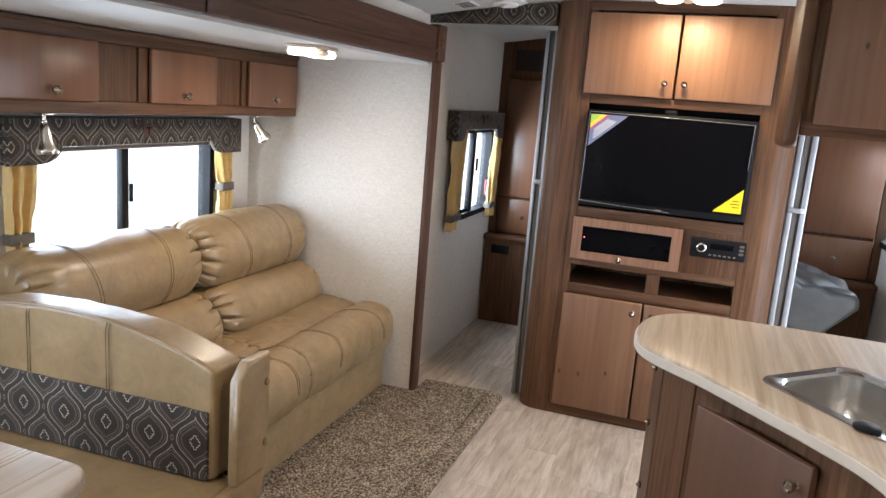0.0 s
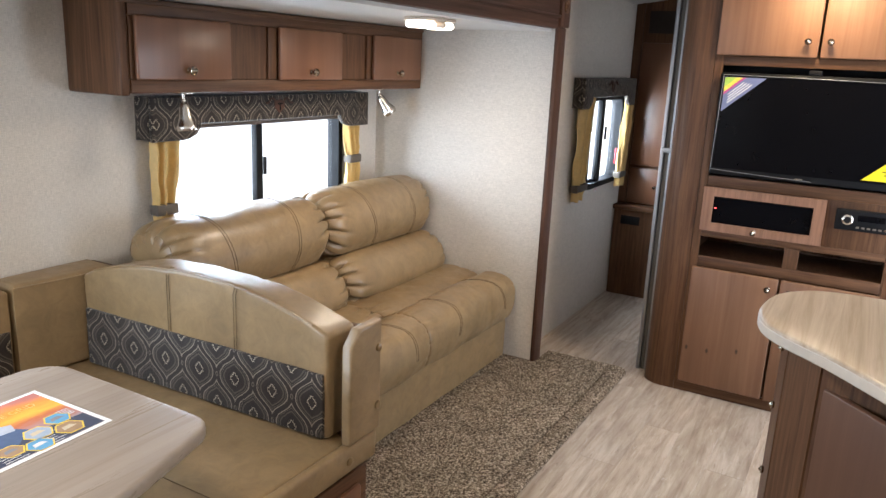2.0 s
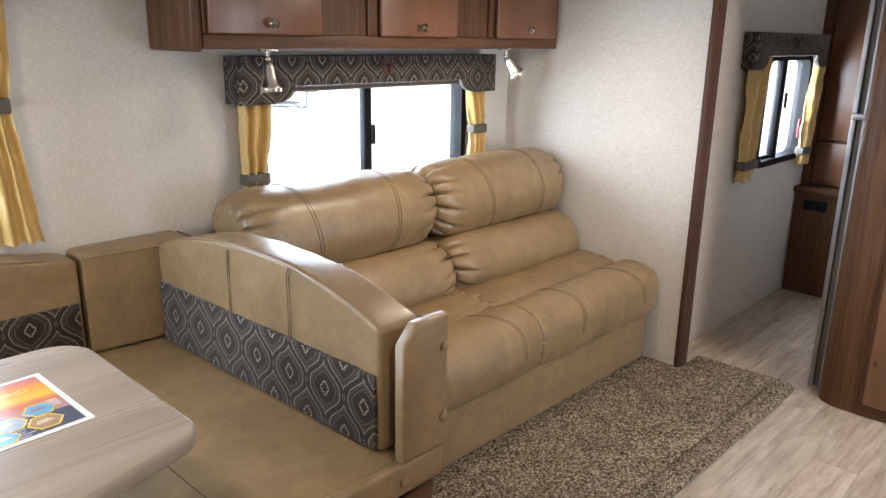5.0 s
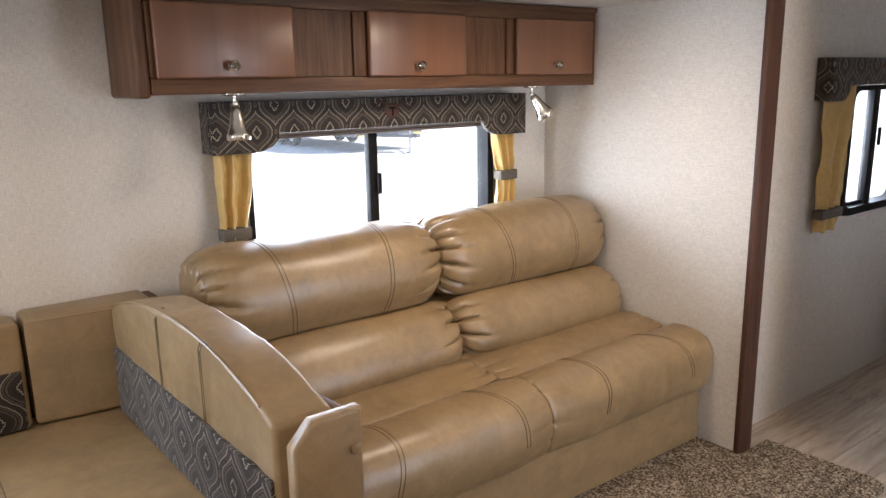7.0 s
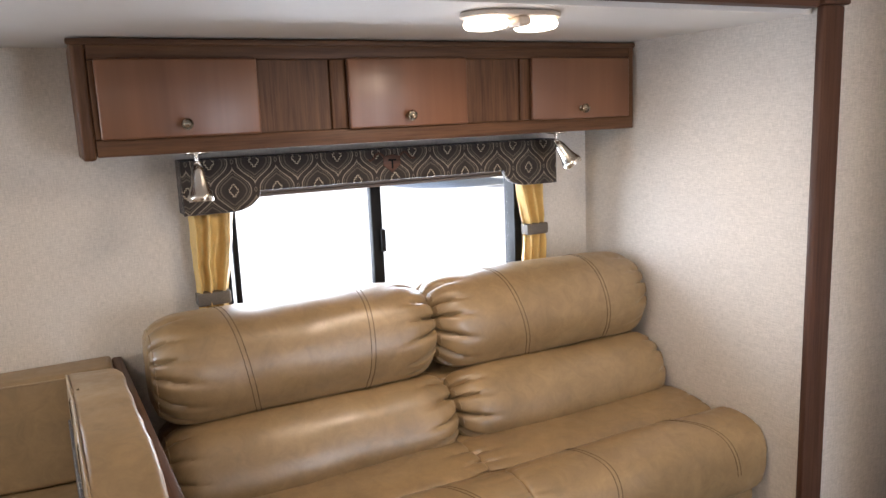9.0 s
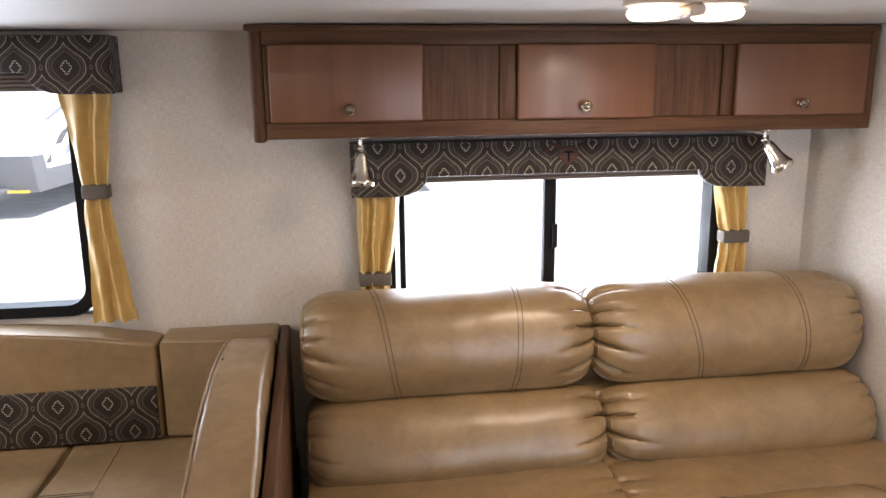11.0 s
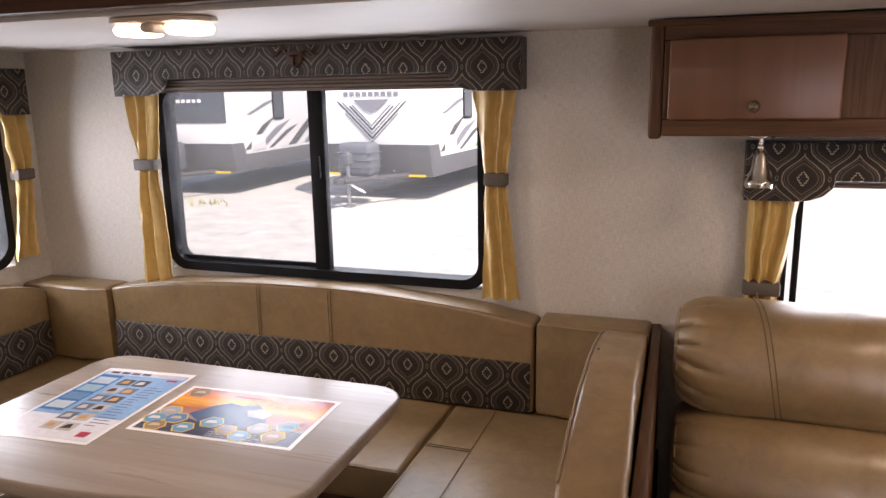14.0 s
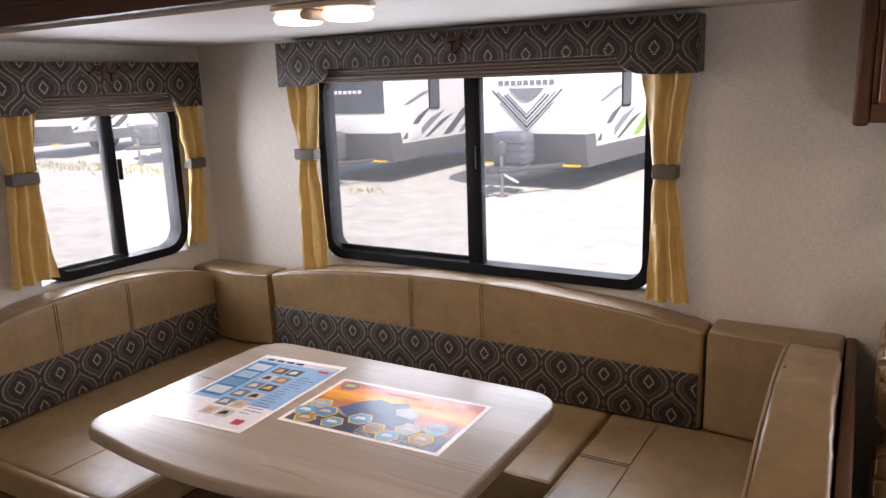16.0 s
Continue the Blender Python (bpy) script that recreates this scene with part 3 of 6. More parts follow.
# ---- windows ----
def window(name, axis, at, a0, a1, b0, b1, split, inward, label, r=0.07, mw=0.030, fw=0.034, screened=False, sash=False):
    """A sliding window with a black frame in a wall; the outline is (a, b), the room lies on the inward side of at."""
    w = thing(name, (0, 0, 0), label, "window", kind="structure")
    lo, hi = (at - 0.018, at + 0.052) if inward < 0 else (at - 0.052, at + 0.018)

    def ring(m, rr):
        out, inn = rounded(a0, a1, b0, b1, rr), rounded(a0 + m, a1 - m, b0 + m, b1 - m, max(0.02, rr - m * 0.6))
        bm = bmesh.new()
        put = (lambda a, b, c: (c, a, b)) if axis == "x" else (lambda a, b, c: (a, c, b))
        vo = [[bm.verts.new(put(a, b, c)) for a, b in pts] for c in (lo, hi) for pts in (out, inn)]
        k = len(out)
        for i in range(k):
            j = (i + 1) % k
            for A, B in ((vo[0], vo[1]), (vo[2], vo[3]), (vo[0], vo[2]), (vo[1], vo[3])):
                bm.faces.new((A[i], A[j], B[j], B[i]))
        return bm

    part("window_frame", ring(fw, r), M_BLACK, w)
    mk = (lambda a, b, c, d, e, f, **k: box(c, d, a, b, e, f, **k)) if axis == "x" else (lambda a, b, c, d, e, f, **k: box(a, b, c, d, e, f, **k))
    mid = (lo + hi) / 2
    part("mullion", mk(split - mw, split + mw, lo + 0.012, lo + 0.046, b0 + 0.03, b1 - 0.03, r=0.004), M_BLACK, w)
    part("sash_rail", mk(a0 + 0.035, split, mid - 0.006, mid + 0.012, b0 + 0.036, b0 + 0.052, r=0.003), M_BLACK, w)
    part("sash_latch", mk(split + 0.004, split + 0.020, lo - 0.012 if inward < 0 else hi, lo if inward < 0 else hi + 0.012, (b0 + b1) / 2 + 0.01, (b0 + b1) / 2 + 0.09, r=0.003), M_BLACK, w)
    for p0, p1, c in ((a0 + 0.03, split - 0.02, mid - 0.004), (split + 0.02, a1 - 0.03, mid + 0.006)):
        g = part("pane", mk(p0, p1, c, c + 0.004, b0 + 0.03, b1 - 0.03), M_GLASS, w)
        g.visible_shadow = False
    if screened:
        g = part("insect_screen", mk(a0 + 0.03, split - 0.02, mid + 0.014, mid + 0.0155, b0 + 0.03, b1 - 0.03), M_SCREENING, w, "grey insect screen mesh")
        g.visible_shadow = False
    if sash:
        part("sash_stile", mk(a0 + 0.050, a0 + 0.068, mid - 0.006, mid + 0.012, b0 + 0.036, b1 - 0.036, r=0.003), M_BLACK, w)
    return w


window("window_1", "y", 0.0, *DW, -2.98, -1, "black-framed sliding window above the dinette", 0.08, screened=True)
window("window_2", "y", 0.0, *SW, -0.905, -1, "black-framed sliding window behind the sofa", 0.05, 0.020, 0.032, sash=True)
window("window_3", "x", XL, *EW, -0.475, 1, "black-framed sliding window at the dinette's end", 0.10, 0.024, screened=True)
window("window_4", "y", YH, *HW, 1.13, -1, "black-framed window in the hall wall")
window("window_5", "y", YB, *BW, 1.45, 1, "black-framed window in the bedroom")


# ---- valances, shades and curtains ----
def valance(at, axis, a0, a1, top, ends, mid, lip, inward, label, cloth, crest=True, depth=0.10):
    """A padded cornice board in damask cloth: deep rounded ends, a shallower middle, returns to the wall."""
    e = lip
    pts = [(a0, top), (a0, ends), (a0 + e * 0.62, ends)]
    pts += [(a0 + e * 0.62 + 0.42 * e * math.sin(radians(s)), ends + (mid - ends) * (1 - math.cos(radians(s)))) for s in (20, 45, 70, 90)]
    rev = [(a0 + a1 - p[0], p[1]) for p in pts[::-1]]
    pts = pts + rev
    d0, d1 = (at + inward * depth, at + inward * (depth - 0.025))
    base = (at, (a0 + a1) / 2, top) if axis == "x" else ((a0 + a1) / 2, at, top)
    v = thing("window_valance", base, label, "valance", "window valances")
    part("front_panel", prism(pts[::-1], axis, min(d0, d1), max(d0, d1), 0.006), cloth, v)
    for q0, q1 in ((a0, a0 + 0.018), (a1 - 0.018, a1)):
        y0, y1 = sorted((at + inward * (depth - 0.0255), at + inward * 0.002))
        bm = box(y0, y1, q0, q1, ends + 0.003, top) if axis == "x" else box(q0, q1, y0, y1, ends + 0.003, top)
        part("end_return", bm, cloth, v)
    y0, y1 = sorted((at + inward * (depth - 0.0255), at + inward * 0.002))
    part("top_board", box(y0, y1, a0 + 0.019, a1 - 0.019, top - 0.016, top) if axis == "x" else box(a0 + 0.019, a1 - 0.019, y0, y1, top - 0.016, top), cloth, v)
    if crest:
        c = (a0 + a1) / 2
        f = at + inward * depth
        y0, y1 = sorted((f, f + inward * 0.006))
        zc = (top + mid) / 2 + 0.006
        shield = [(c - 0.032, zc + 0.020), (c - 0.032, zc - 0.008), (c, zc - 0.034), (c + 0.032, zc - 0.008), (c + 0.032, zc + 0.020), (c, zc + 0.028)]
        s = part("crest", prism(shield, axis, y0, y1, 0.003), M_TRIMX, v, "carved dark wooden shield with a scroll")
        for t in (-1, 1):
            arc = [(c + t * (0.03 + 0.055 * i / 6), zc + 0.022 + 0.012 * math.sin(i * 0.9)) for i in range(7)]
            p3 = [(f + inward * 0.004, a, b) if axis == "x" else (a, f + inward * 0.004, b) for a, b in arc]
            part("scroll", tube(p3, 0.004, 6), M_TRIMX, s)
        bar = lambda p, q, z0, z1: box(min(f + inward * 0.006, f + inward * 0.008), max(f + inward * 0.006, f + inward * 0.008), p, q, z0, z1) if axis == "x" else \
            box(p, q, min(f + inward * 0.006, f + inward * 0.008), max(f + inward * 0.006, f + inward * 0.008), z0, z1)
        part("emblem", bar(c - 0.003, c + 0.003, zc - 0.020, zc + 0.012), M_BLACK, s)
        part("emblem", bar(c - 0.014, c + 0.014, zc + 0.006, zc + 0.012), M_BLACK, s)
    return v


valance(0.0, "y", -3.77, -2.218, 1.668, 1.506, 1.565, 0.225, -1, "dark brown ogee-patterned cloth valance over the dinette window", M_DAM_DINETTE)
valance(0.0, "y", -1.558, -0.20, 1.352, 1.186, 1.245, 0.225, -1, "dark brown ogee-patterned cloth valance over the sofa window", M_DAM)
valance(XL, "x", -0.93, -0.092, 1.618, 1.443, 1.505, 0.15, 1, "dark brown ogee-patterned cloth valance over the end window", M_DAM_END)
valance(YH, "y", 0.575, 1.56, 1.470, 1.30, 1.36, 0.15, -1, "dark brown ogee-patterned cloth valance over the hall window", M_DAM_HALL, depth=0.07)


def shade(axis, at, a0, a1, top, bottom, inward):
    base = (at, (a0 + a1) / 2, bottom) if axis == "x" else ((a0 + a1) / 2, at, bottom)
    s = thing("pleated_shade", base, "brown pleated blind drawn up under a valance", "window blind", "pleated blinds")
    n = max(3, int((top - bottom) / 0.012))
    for i in range(n):
        z = bottom + (top - bottom) * i / n
        c0, c1 = sorted((at + inward * 0.022, at + inward * (0.050 + 0.006 * (i % 2))))
        dz = (top - bottom) / n - 0.001
        part("pleat", box(c0, c1, a0, a1, z, z + dz, 0.003, 1) if axis == "x" else box(a0, a1, c0, c1, z, z + dz, 0.003, 1), M_SHADE, s)


shade("y", 0.0, -3.60, -2.40, 1.60, 1.515, -1)
shade("y", 0.0, -1.40, -0.37, 1.30, 1.222, -1)
shade("x", XL, -0.80, -0.20, 1.56, 1.425, 1)


def curtain(axis, at, top, tie, bot, inward, label, off=0.050):
    """A tied-back side curtain gathered by a cloth band; top, tie and bot are (centre, width, height)."""
    base = (at, bot[0], bot[2]) if axis == "x" else (bot[0], at, bot[2])
    c = thing("curtain", base, label, "curtain", "gold curtains")
    bm = bmesh.new()
    rows, cols = 56, 64
    grid = []
    ph = random.random() * 6
    wide = max(top[1], bot[1])
    for i in range(rows + 1):
        z = top[2] + (bot[2] - top[2]) * i / rows
        end = top if z > tie[2] else bot
        k = abs(z - tie[2]) / abs(end[2] - tie[2])
        w = tie[1] + (end[1] - tie[1]) * k ** 0.75
        cen = tie[0] + (end[0] - tie[0]) * k ** 1.2
        line = []
        for j in range(cols + 1):
            u = j / cols - 0.5
            fold = 0.5 + 0.5 * math.sin(u * 2 * math.pi * (2.6 + 0.5 * math.sin(ph)) + ph + 0.7 * math.sin(i * 0.10 + ph) + 2.6 * fbm((u * 1.4, z * 3, ph), 1.0))
            dep = (0.004 + 0.034 * fold ** 1.3) * (0.45 + 0.55 * min(1, w / wide)) + 0.008 * fbm((u * 3, z * 7, ph), 2.0) + 0.003 * fbm((u * 9, z * 26, ph), 1.0)
            p = at + inward * (off + dep)
            q = cen + u * w + 0.004 * fbm((u, z * 6, ph), 3.0)
            zz = z + 0.014 * fbm((u * 5, ph, 0), 1.0) * (i / rows) ** 4
            line.append(bm.verts.new((p, q, zz) if axis == "x" else (q, p, zz)))
        grid.append(line)
    for A, B in zip(grid, grid[1:]):
        for j in range(cols):
            bm.faces.new((A[j], A[j + 1], B[j + 1], B[j]))
    g = bmesh.ops.extrude_face_region(bm, geom=bm.faces[:])
    d = Vector((-inward * 0.003, 0, 0) if axis == "x" else (0, -inward * 0.003, 0))
    bmesh.ops.translate(bm, verts=[e for e in g["geom"] if isinstance(e, bmesh.types.BMVert)], vec=d)
    part("drape", bm, M_GOLD, c)
    y0, y1 = sorted((at + inward * (off - 0.012), at + inward * (off + 0.036)))
    h = tie[1] / 2 + 0.005
    q, z = tie[0], tie[2]
    part("tie_band", box(y0, y1, q - h, q + h, z - 0.021, z + 0.021, 0.006, 2) if axis == "x" else box(q - h, q + h, y0, y1, z - 0.021, z + 0.021, 0.006, 2),
         M_BAND, c, "grey-brown cloth tie band")
    # a strap runs back from the band to its stud on the wall
    y0, y1 = sorted((at + inward * 0.001, at + inward * (off - 0.0125)))
    part("tie_strap", box(y0, y1, q - 0.006, q + 0.006, z - 0.016, z + 0.016, 0.002, 1) if axis == "x" else box(q - 0.006, q + 0.006, y0, y1, z - 0.016, z + 0.016, 0.002, 1), M_BAND, c)


def lettering(body, size, place, mat, parent):
    """Words in the built-in font as one flat mesh under a thing."""
    cu = bpy.data.curves.new("lettering", "FONT")
    cu.body, cu.size = body, size
    tmp = bpy.data.objects.new("lettering", cu)
    scene.collection.objects.link(tmp)
    me = bpy.data.meshes.new_from_object(tmp.evaluated_get(bpy.context.evaluated_depsgraph_get()))
    bpy.data.objects.remove(tmp)
    me.transform(place)
    me.materials.append(mat)
    ob = new("lettering", me)
    ob.parent, ob.location = parent, -parent.location


GC = "gold cloth curtain with a tie band"
curtain("y", 0.0, (-2.313, 0.150, 1.56), (-2.303, 0.064, 1.225), (-2.286, 0.128, 0.826), -1, GC + " at the dinette window")
curtain("y", 0.0, (-3.674, 0.142, 1.56), (-3.680, 0.086, 1.250), (-3.684, 0.142, 0.786), -1, GC + " at the dinette window")
curtain("y", 0.0, (-1.470, 0.142, 1.24), (-1.492, 0.092, 0.922), (-1.500, 0.110, 0.63), -1, GC + " behind the sofa")
curtain("y", 0.0, (-0.303, 0.134, 1.24), (-0.281, 0.086, 1.014), (-0.300, 0.150, 0.63), -1, GC + " behind the sofa")
curtain("x", XL, (-0.154, 0.148, 1.50), (-0.134, 0.070, 1.210), (-0.162, 0.118, 0.878), 1, GC + " in the dinette's corner")
curtain("x", XL, (-0.850, 0.140, 1.50), (-0.866, 0.088, 1.235), (-0.876, 0.170, 0.876), 1, GC + " at the dinette's end window")
curtain("y", YH, (0.73, 0.255, 1.36), (0.700, 0.165, 0.845), (0.690, 0.180, 0.768), -1, GC + " at the hall window", 0.026)
curtain("y", YH, (1.53, 0.16, 1.36), (1.480, 0.13, 0.845), (1.475, 0.14, 0.768), -1, GC + " at the hall window", 0.026)
curtain("y", YB, (1.68, 0.16, 1.46), (1.68, 0.07, 1.17), (1.68, 0.11, 0.85), 1, GC + " at the bedroom window", 0.026)
ex = thing("exit_sticker", (1.0, YH, 0.79), "small white sticker with red letters under the hall window", "sticker")
part("label", box(1.09, 1.14, YH - 0.0025, YH - 0.001, 0.765, 0.795), M_PAPER, ex)
lettering("EXIT", 0.020, Matrix.Translation((1.093, YH - 0.0028, 0.773)) @ Matrix.Rotation(radians(90), 4, "X"), plain("red_letters", (0.6, 0.03, 0.03), 0.5), ex)
lv = thing("emergency_latch", (1.40, YH, 0.95), "red emergency latch on the hall window", "latch")
part("lever", box(1.385, 1.405, YH - 0.030, YH - 0.019, 0.92, 1.02, 0.004), plain("red_plastic", (0.65, 0.02, 0.03), 0.4), lv)

# ---- overhead cabinet above the sofa ----
def knob(parent, at, axis, r=0.016):
    part("knob", lathe([(0.010, 0), (0.006, 0.004), (0.006, 0.014), (r * 0.8, 0.018), (r, 0.022), (r, 0.026), (r * 0.86, 0.029), (r * 0.72, 0.0265), (r * 0.5, 0.029), (r * 0.25, 0.033), (0.001, 0.034)], at, axis, 24), M_KNOB, parent, "polished nickel knob")


ov = thing("overhead_cabinet", (-0.9, -0.15, 1.38), "walnut-stained overhead cabinet with three doors and open niches above the sofa", "cabinet")
OX0, OX1, OY, OZ0, OZ1 = -1.82, XR - 0.004, -0.285, 1.38, ZS - 0.003
part("end_panel", box(OX0, OX0 + 0.035, OY, -0.001, OZ0 - 0.008, OZ1, 0.010, 3), M_WOOD, ov)
part("bottom_panel", box(OX0 + 0.036, OX1, OY + 0.02, -0.001, OZ0 + 0.004, OZ0 + 0.020), M_WOODX, ov)
part("end_panel", box(OX1 - 0.02, OX1, OY + 0.001, -0.001, OZ0 + 0.021, OZ1), M_WOOD, ov)
part("bottom_rail", box(OX0 + 0.036, OX1, OY, OY + 0.019, OZ0, OZ0 + 0.045, 0.004), M_WOODX, ov)
part("top_rail", box(OX0 + 0.036, OX1 - 0.021, OY, OY + 0.019, 1.628, OZ1, 0.004), M_WOODX, ov)
part("crown_bead", box(OX0 - 0.008, OX1, OY - 0.010, OY - 0.001, OZ1 - 0.018, OZ1 - 0.001, 0.004), M_WOODX, ov)
for a, b in ((OX0 + 0.036, -1.765), (-1.14, -1.09), (-0.478, -0.438), (-0.030, OX1 - 0.021)):
    part("stile", box(a, b, OY + 0.001, OY + 0.018, OZ0 + 0.046, 1.627, 0.003), M_WOOD, ov)
for a, b in ((-1.36, -1.139), (-0.69, -0.477)):
    part("recessed_panel", box(a, b, OY + 0.012, OY + 0.018, OZ0 + 0.046, 1.627), M_WOOD, ov)
part("back_panel", box(OX0 + 0.036, OX1 - 0.021, -0.010, -0.001, OZ0 + 0.021, OZ1), M_WOOD, ov)
for a, b, kx in ((-1.770, -1.357, -1.56), (-1.092, -0.690, -0.90), (-0.442, -0.026, -0.24)):
    d = part("cabinet_door", box(a, b, OY - 0.020, OY - 0.001, 1.424, 1.630, 0.006, 3), M_DOORX, ov, "plain maple-stained slab door")
    knob(d, (kx, OY - 0.020, 1.458), (0, -1, 0))


def spot(at, aim, label):
    s = thing("reading_lamp", at, label, "lamp", "swivel reading lamps")
    x, y, z = at
    part("mounting_plate", lathe([(0.036, 0), (0.036, -0.006), (0.030, -0.010), (0.008, -0.012)], at, (0, 0, 1), 22), M_STEEL, s)
    j = Vector((x, y, z - 0.035))
    part("stem", tube([(x, y, z - 0.008), j], 0.006, 10), M_STEEL, s)
    d = (Vector(aim) - j).normalized()
    part("swivel_joint", lathe([(0.001, -0.010), (0.008, -0.006), (0.010, 0), (0.008, 0.006), (0.001, 0.010)], j, d, 14), M_STEEL, s)
    part("bell_shade", lathe([(0.008, 0.0), (0.014, 0.008), (0.018, 0.022), (0.023, 0.055), (0.032, 0.082), (0.036, 0.088), (0.036, 0.096), (0.033, 0.104), (0.029, 0.100), (0.024, 0.070)], j + d * 0.004, d, 26), M_STEEL, s)


spot((-1.53, -0.235, OZ0 + 0.004), (-1.53, -0.25, 1.20), "brushed nickel bell-shaped reading lamp under the cabinet")
spot((-0.30, -0.235, OZ0 + 0.004), (-0.245, -0.275, 1.25), "brushed nickel reading lamp tilted under the cabinet")


def ceiling_light(cx, cy, z, along, label, w=0.285, d=0.14):
    """A double-dome fitting: a white base with two frosted lenses and a bridge between."""
    L = thing("ceiling_light", (cx, cy, z), label, "ceiling light", "ceiling lights")
    out = rounded(-w / 2, w / 2, -d / 2, d / 2, 0.07)
    spin = lambda pts: [(cx + (a if along == "x" else -b), cy + (b if along == "x" else a)) for a, b in pts]
    part("base", prism(spin(out), "z", z - 0.014, z - 0.001, 0.005), M_LAMPBASE, L)
    for s in (-1, 1):
        lo, hi = sorted((s * 0.022, s * (w / 2 - 0.012)))
        part("lens", prism(spin(rounded(lo, hi, -d / 2 + 0.012, d / 2 - 0.012, 0.045)), "z", z - 0.040, z - 0.0142, 0.014, 4), M_LENS, L, "glowing frosted lens")
    part("bridge", prism(spin(rounded(-0.018, 0.018, -d / 2 + 0.004, d / 2 - 0.004, 0.012)), "z", z - 0.036, z - 0.0142, 0.01, 3), M_LAMPBASE, L)


ceiling_light(-0.885, -0.87, ZS, "x", "lit double-dome ceiling light in front of the sofa cabinet", 0.258)
ceiling_light(-2.855, -0.92, ZS, "x", "lit double-dome ceiling light over the dinette", 0.262)
ceiling_light(-0.12, -2.17, ZC, "y", "lit double-dome ceiling light by the television cabinet")
# this fitting is out of view, added to house the walkway fill lamp
ceiling_light(-2.6, -2.6, ZC, "y", "lit double-dome ceiling light over the walkway")

ZV, ZG = 2.003, 1.977                                     # the curved ceiling over vent and grille
vent = thing("ceiling_vent", (0.12, -1.35, ZV), "round white ceiling vent with a raised hub", "vent")
part("flange", lathe([(0.085, 0), (0.085, -0.006), (0.070, -0.012), (0.030, -0.012)], (0.12, -1.35, ZV - 0.001), (0, 0, 1), 30), M_WHITE, vent)
part("hub", lathe([(0.045, -0.0125), (0.040, -0.022), (0.001, -0.026)], (0.12, -1.35, ZV - 0.001), (0, 0, 1), 26), M_WHITE, vent)
vent.rotation_euler = (radians(-7), 0, 0)
grille = thing("air_grille", (0.02, -1.165, ZG), "white slotted air grille in the ceiling", "vent")
part("frame", box(-0.06, 0.10, -1.21, -1.12, ZG - 0.007, ZG - 0.001, 0.003), M_WHITE, grille)
for i in range(4):
    part("slot", box(-0.045 + 0.036 * i, -0.023 + 0.036 * i, -1.20, -1.13, ZG - 0.0085, ZG - 0.0072), M_BAND, grille)
grille.rotation_euler = (radians(-9), 0, 0)

# ---- floor covering ----
cp = [(-4.2, -0.30), (0.012, -0.30), (0.012, -1.046), (0.20, -1.046)]
cp += [(0.215, -1.40), (-4.2, -1.40)]
solid("carpet", prism(cp, "z", 0.0005, 0.020, 0.005), M_CARPET, "flecked brown and beige berber carpet in front of the sofa", "carpet", kind="structure")

ce = [(-4.2, -1.404), (0.215, -1.404)]
ce += [(0.215 - 0.05 * (1 - math.cos(radians(a))), -1.43 - 0.06 * math.sin(radians(a))) for a in (0, 30, 60, 90)] + [(-4.2, -1.49)]
solid("carpet_border", prism(ce, "z", 0.0005, 0.020, 0.005), M_CARPET, "narrow flecked carpet strip along the carpet's edge", "carpet", kind="structure")

# ---- sofa ----
def wrinkle(p, co, amt=0.004):
    return amt * (fbm(co, 9.0) + 0.6 * fbm(co, 21.0))


def smooth_loop(pts, n):
    """n points along a closed smooth curve through the given ones."""
    k = len(pts)
    out = []
    for i in range(n):
        f = i * k / n
        j, t = int(f), f - int(f)
        p = [Vector(pts[(j + o) % k]) for o in (-1, 0, 1, 2)]
        out.append(0.5 * (2 * p[1] + (p[2] - p[0]) * t + (2 * p[0] - 5 * p[1] + 4 * p[2] - p[3]) * t * t + (3 * p[1] - p[0] - 3 * p[2] + p[3]) * t ** 3))
    return out


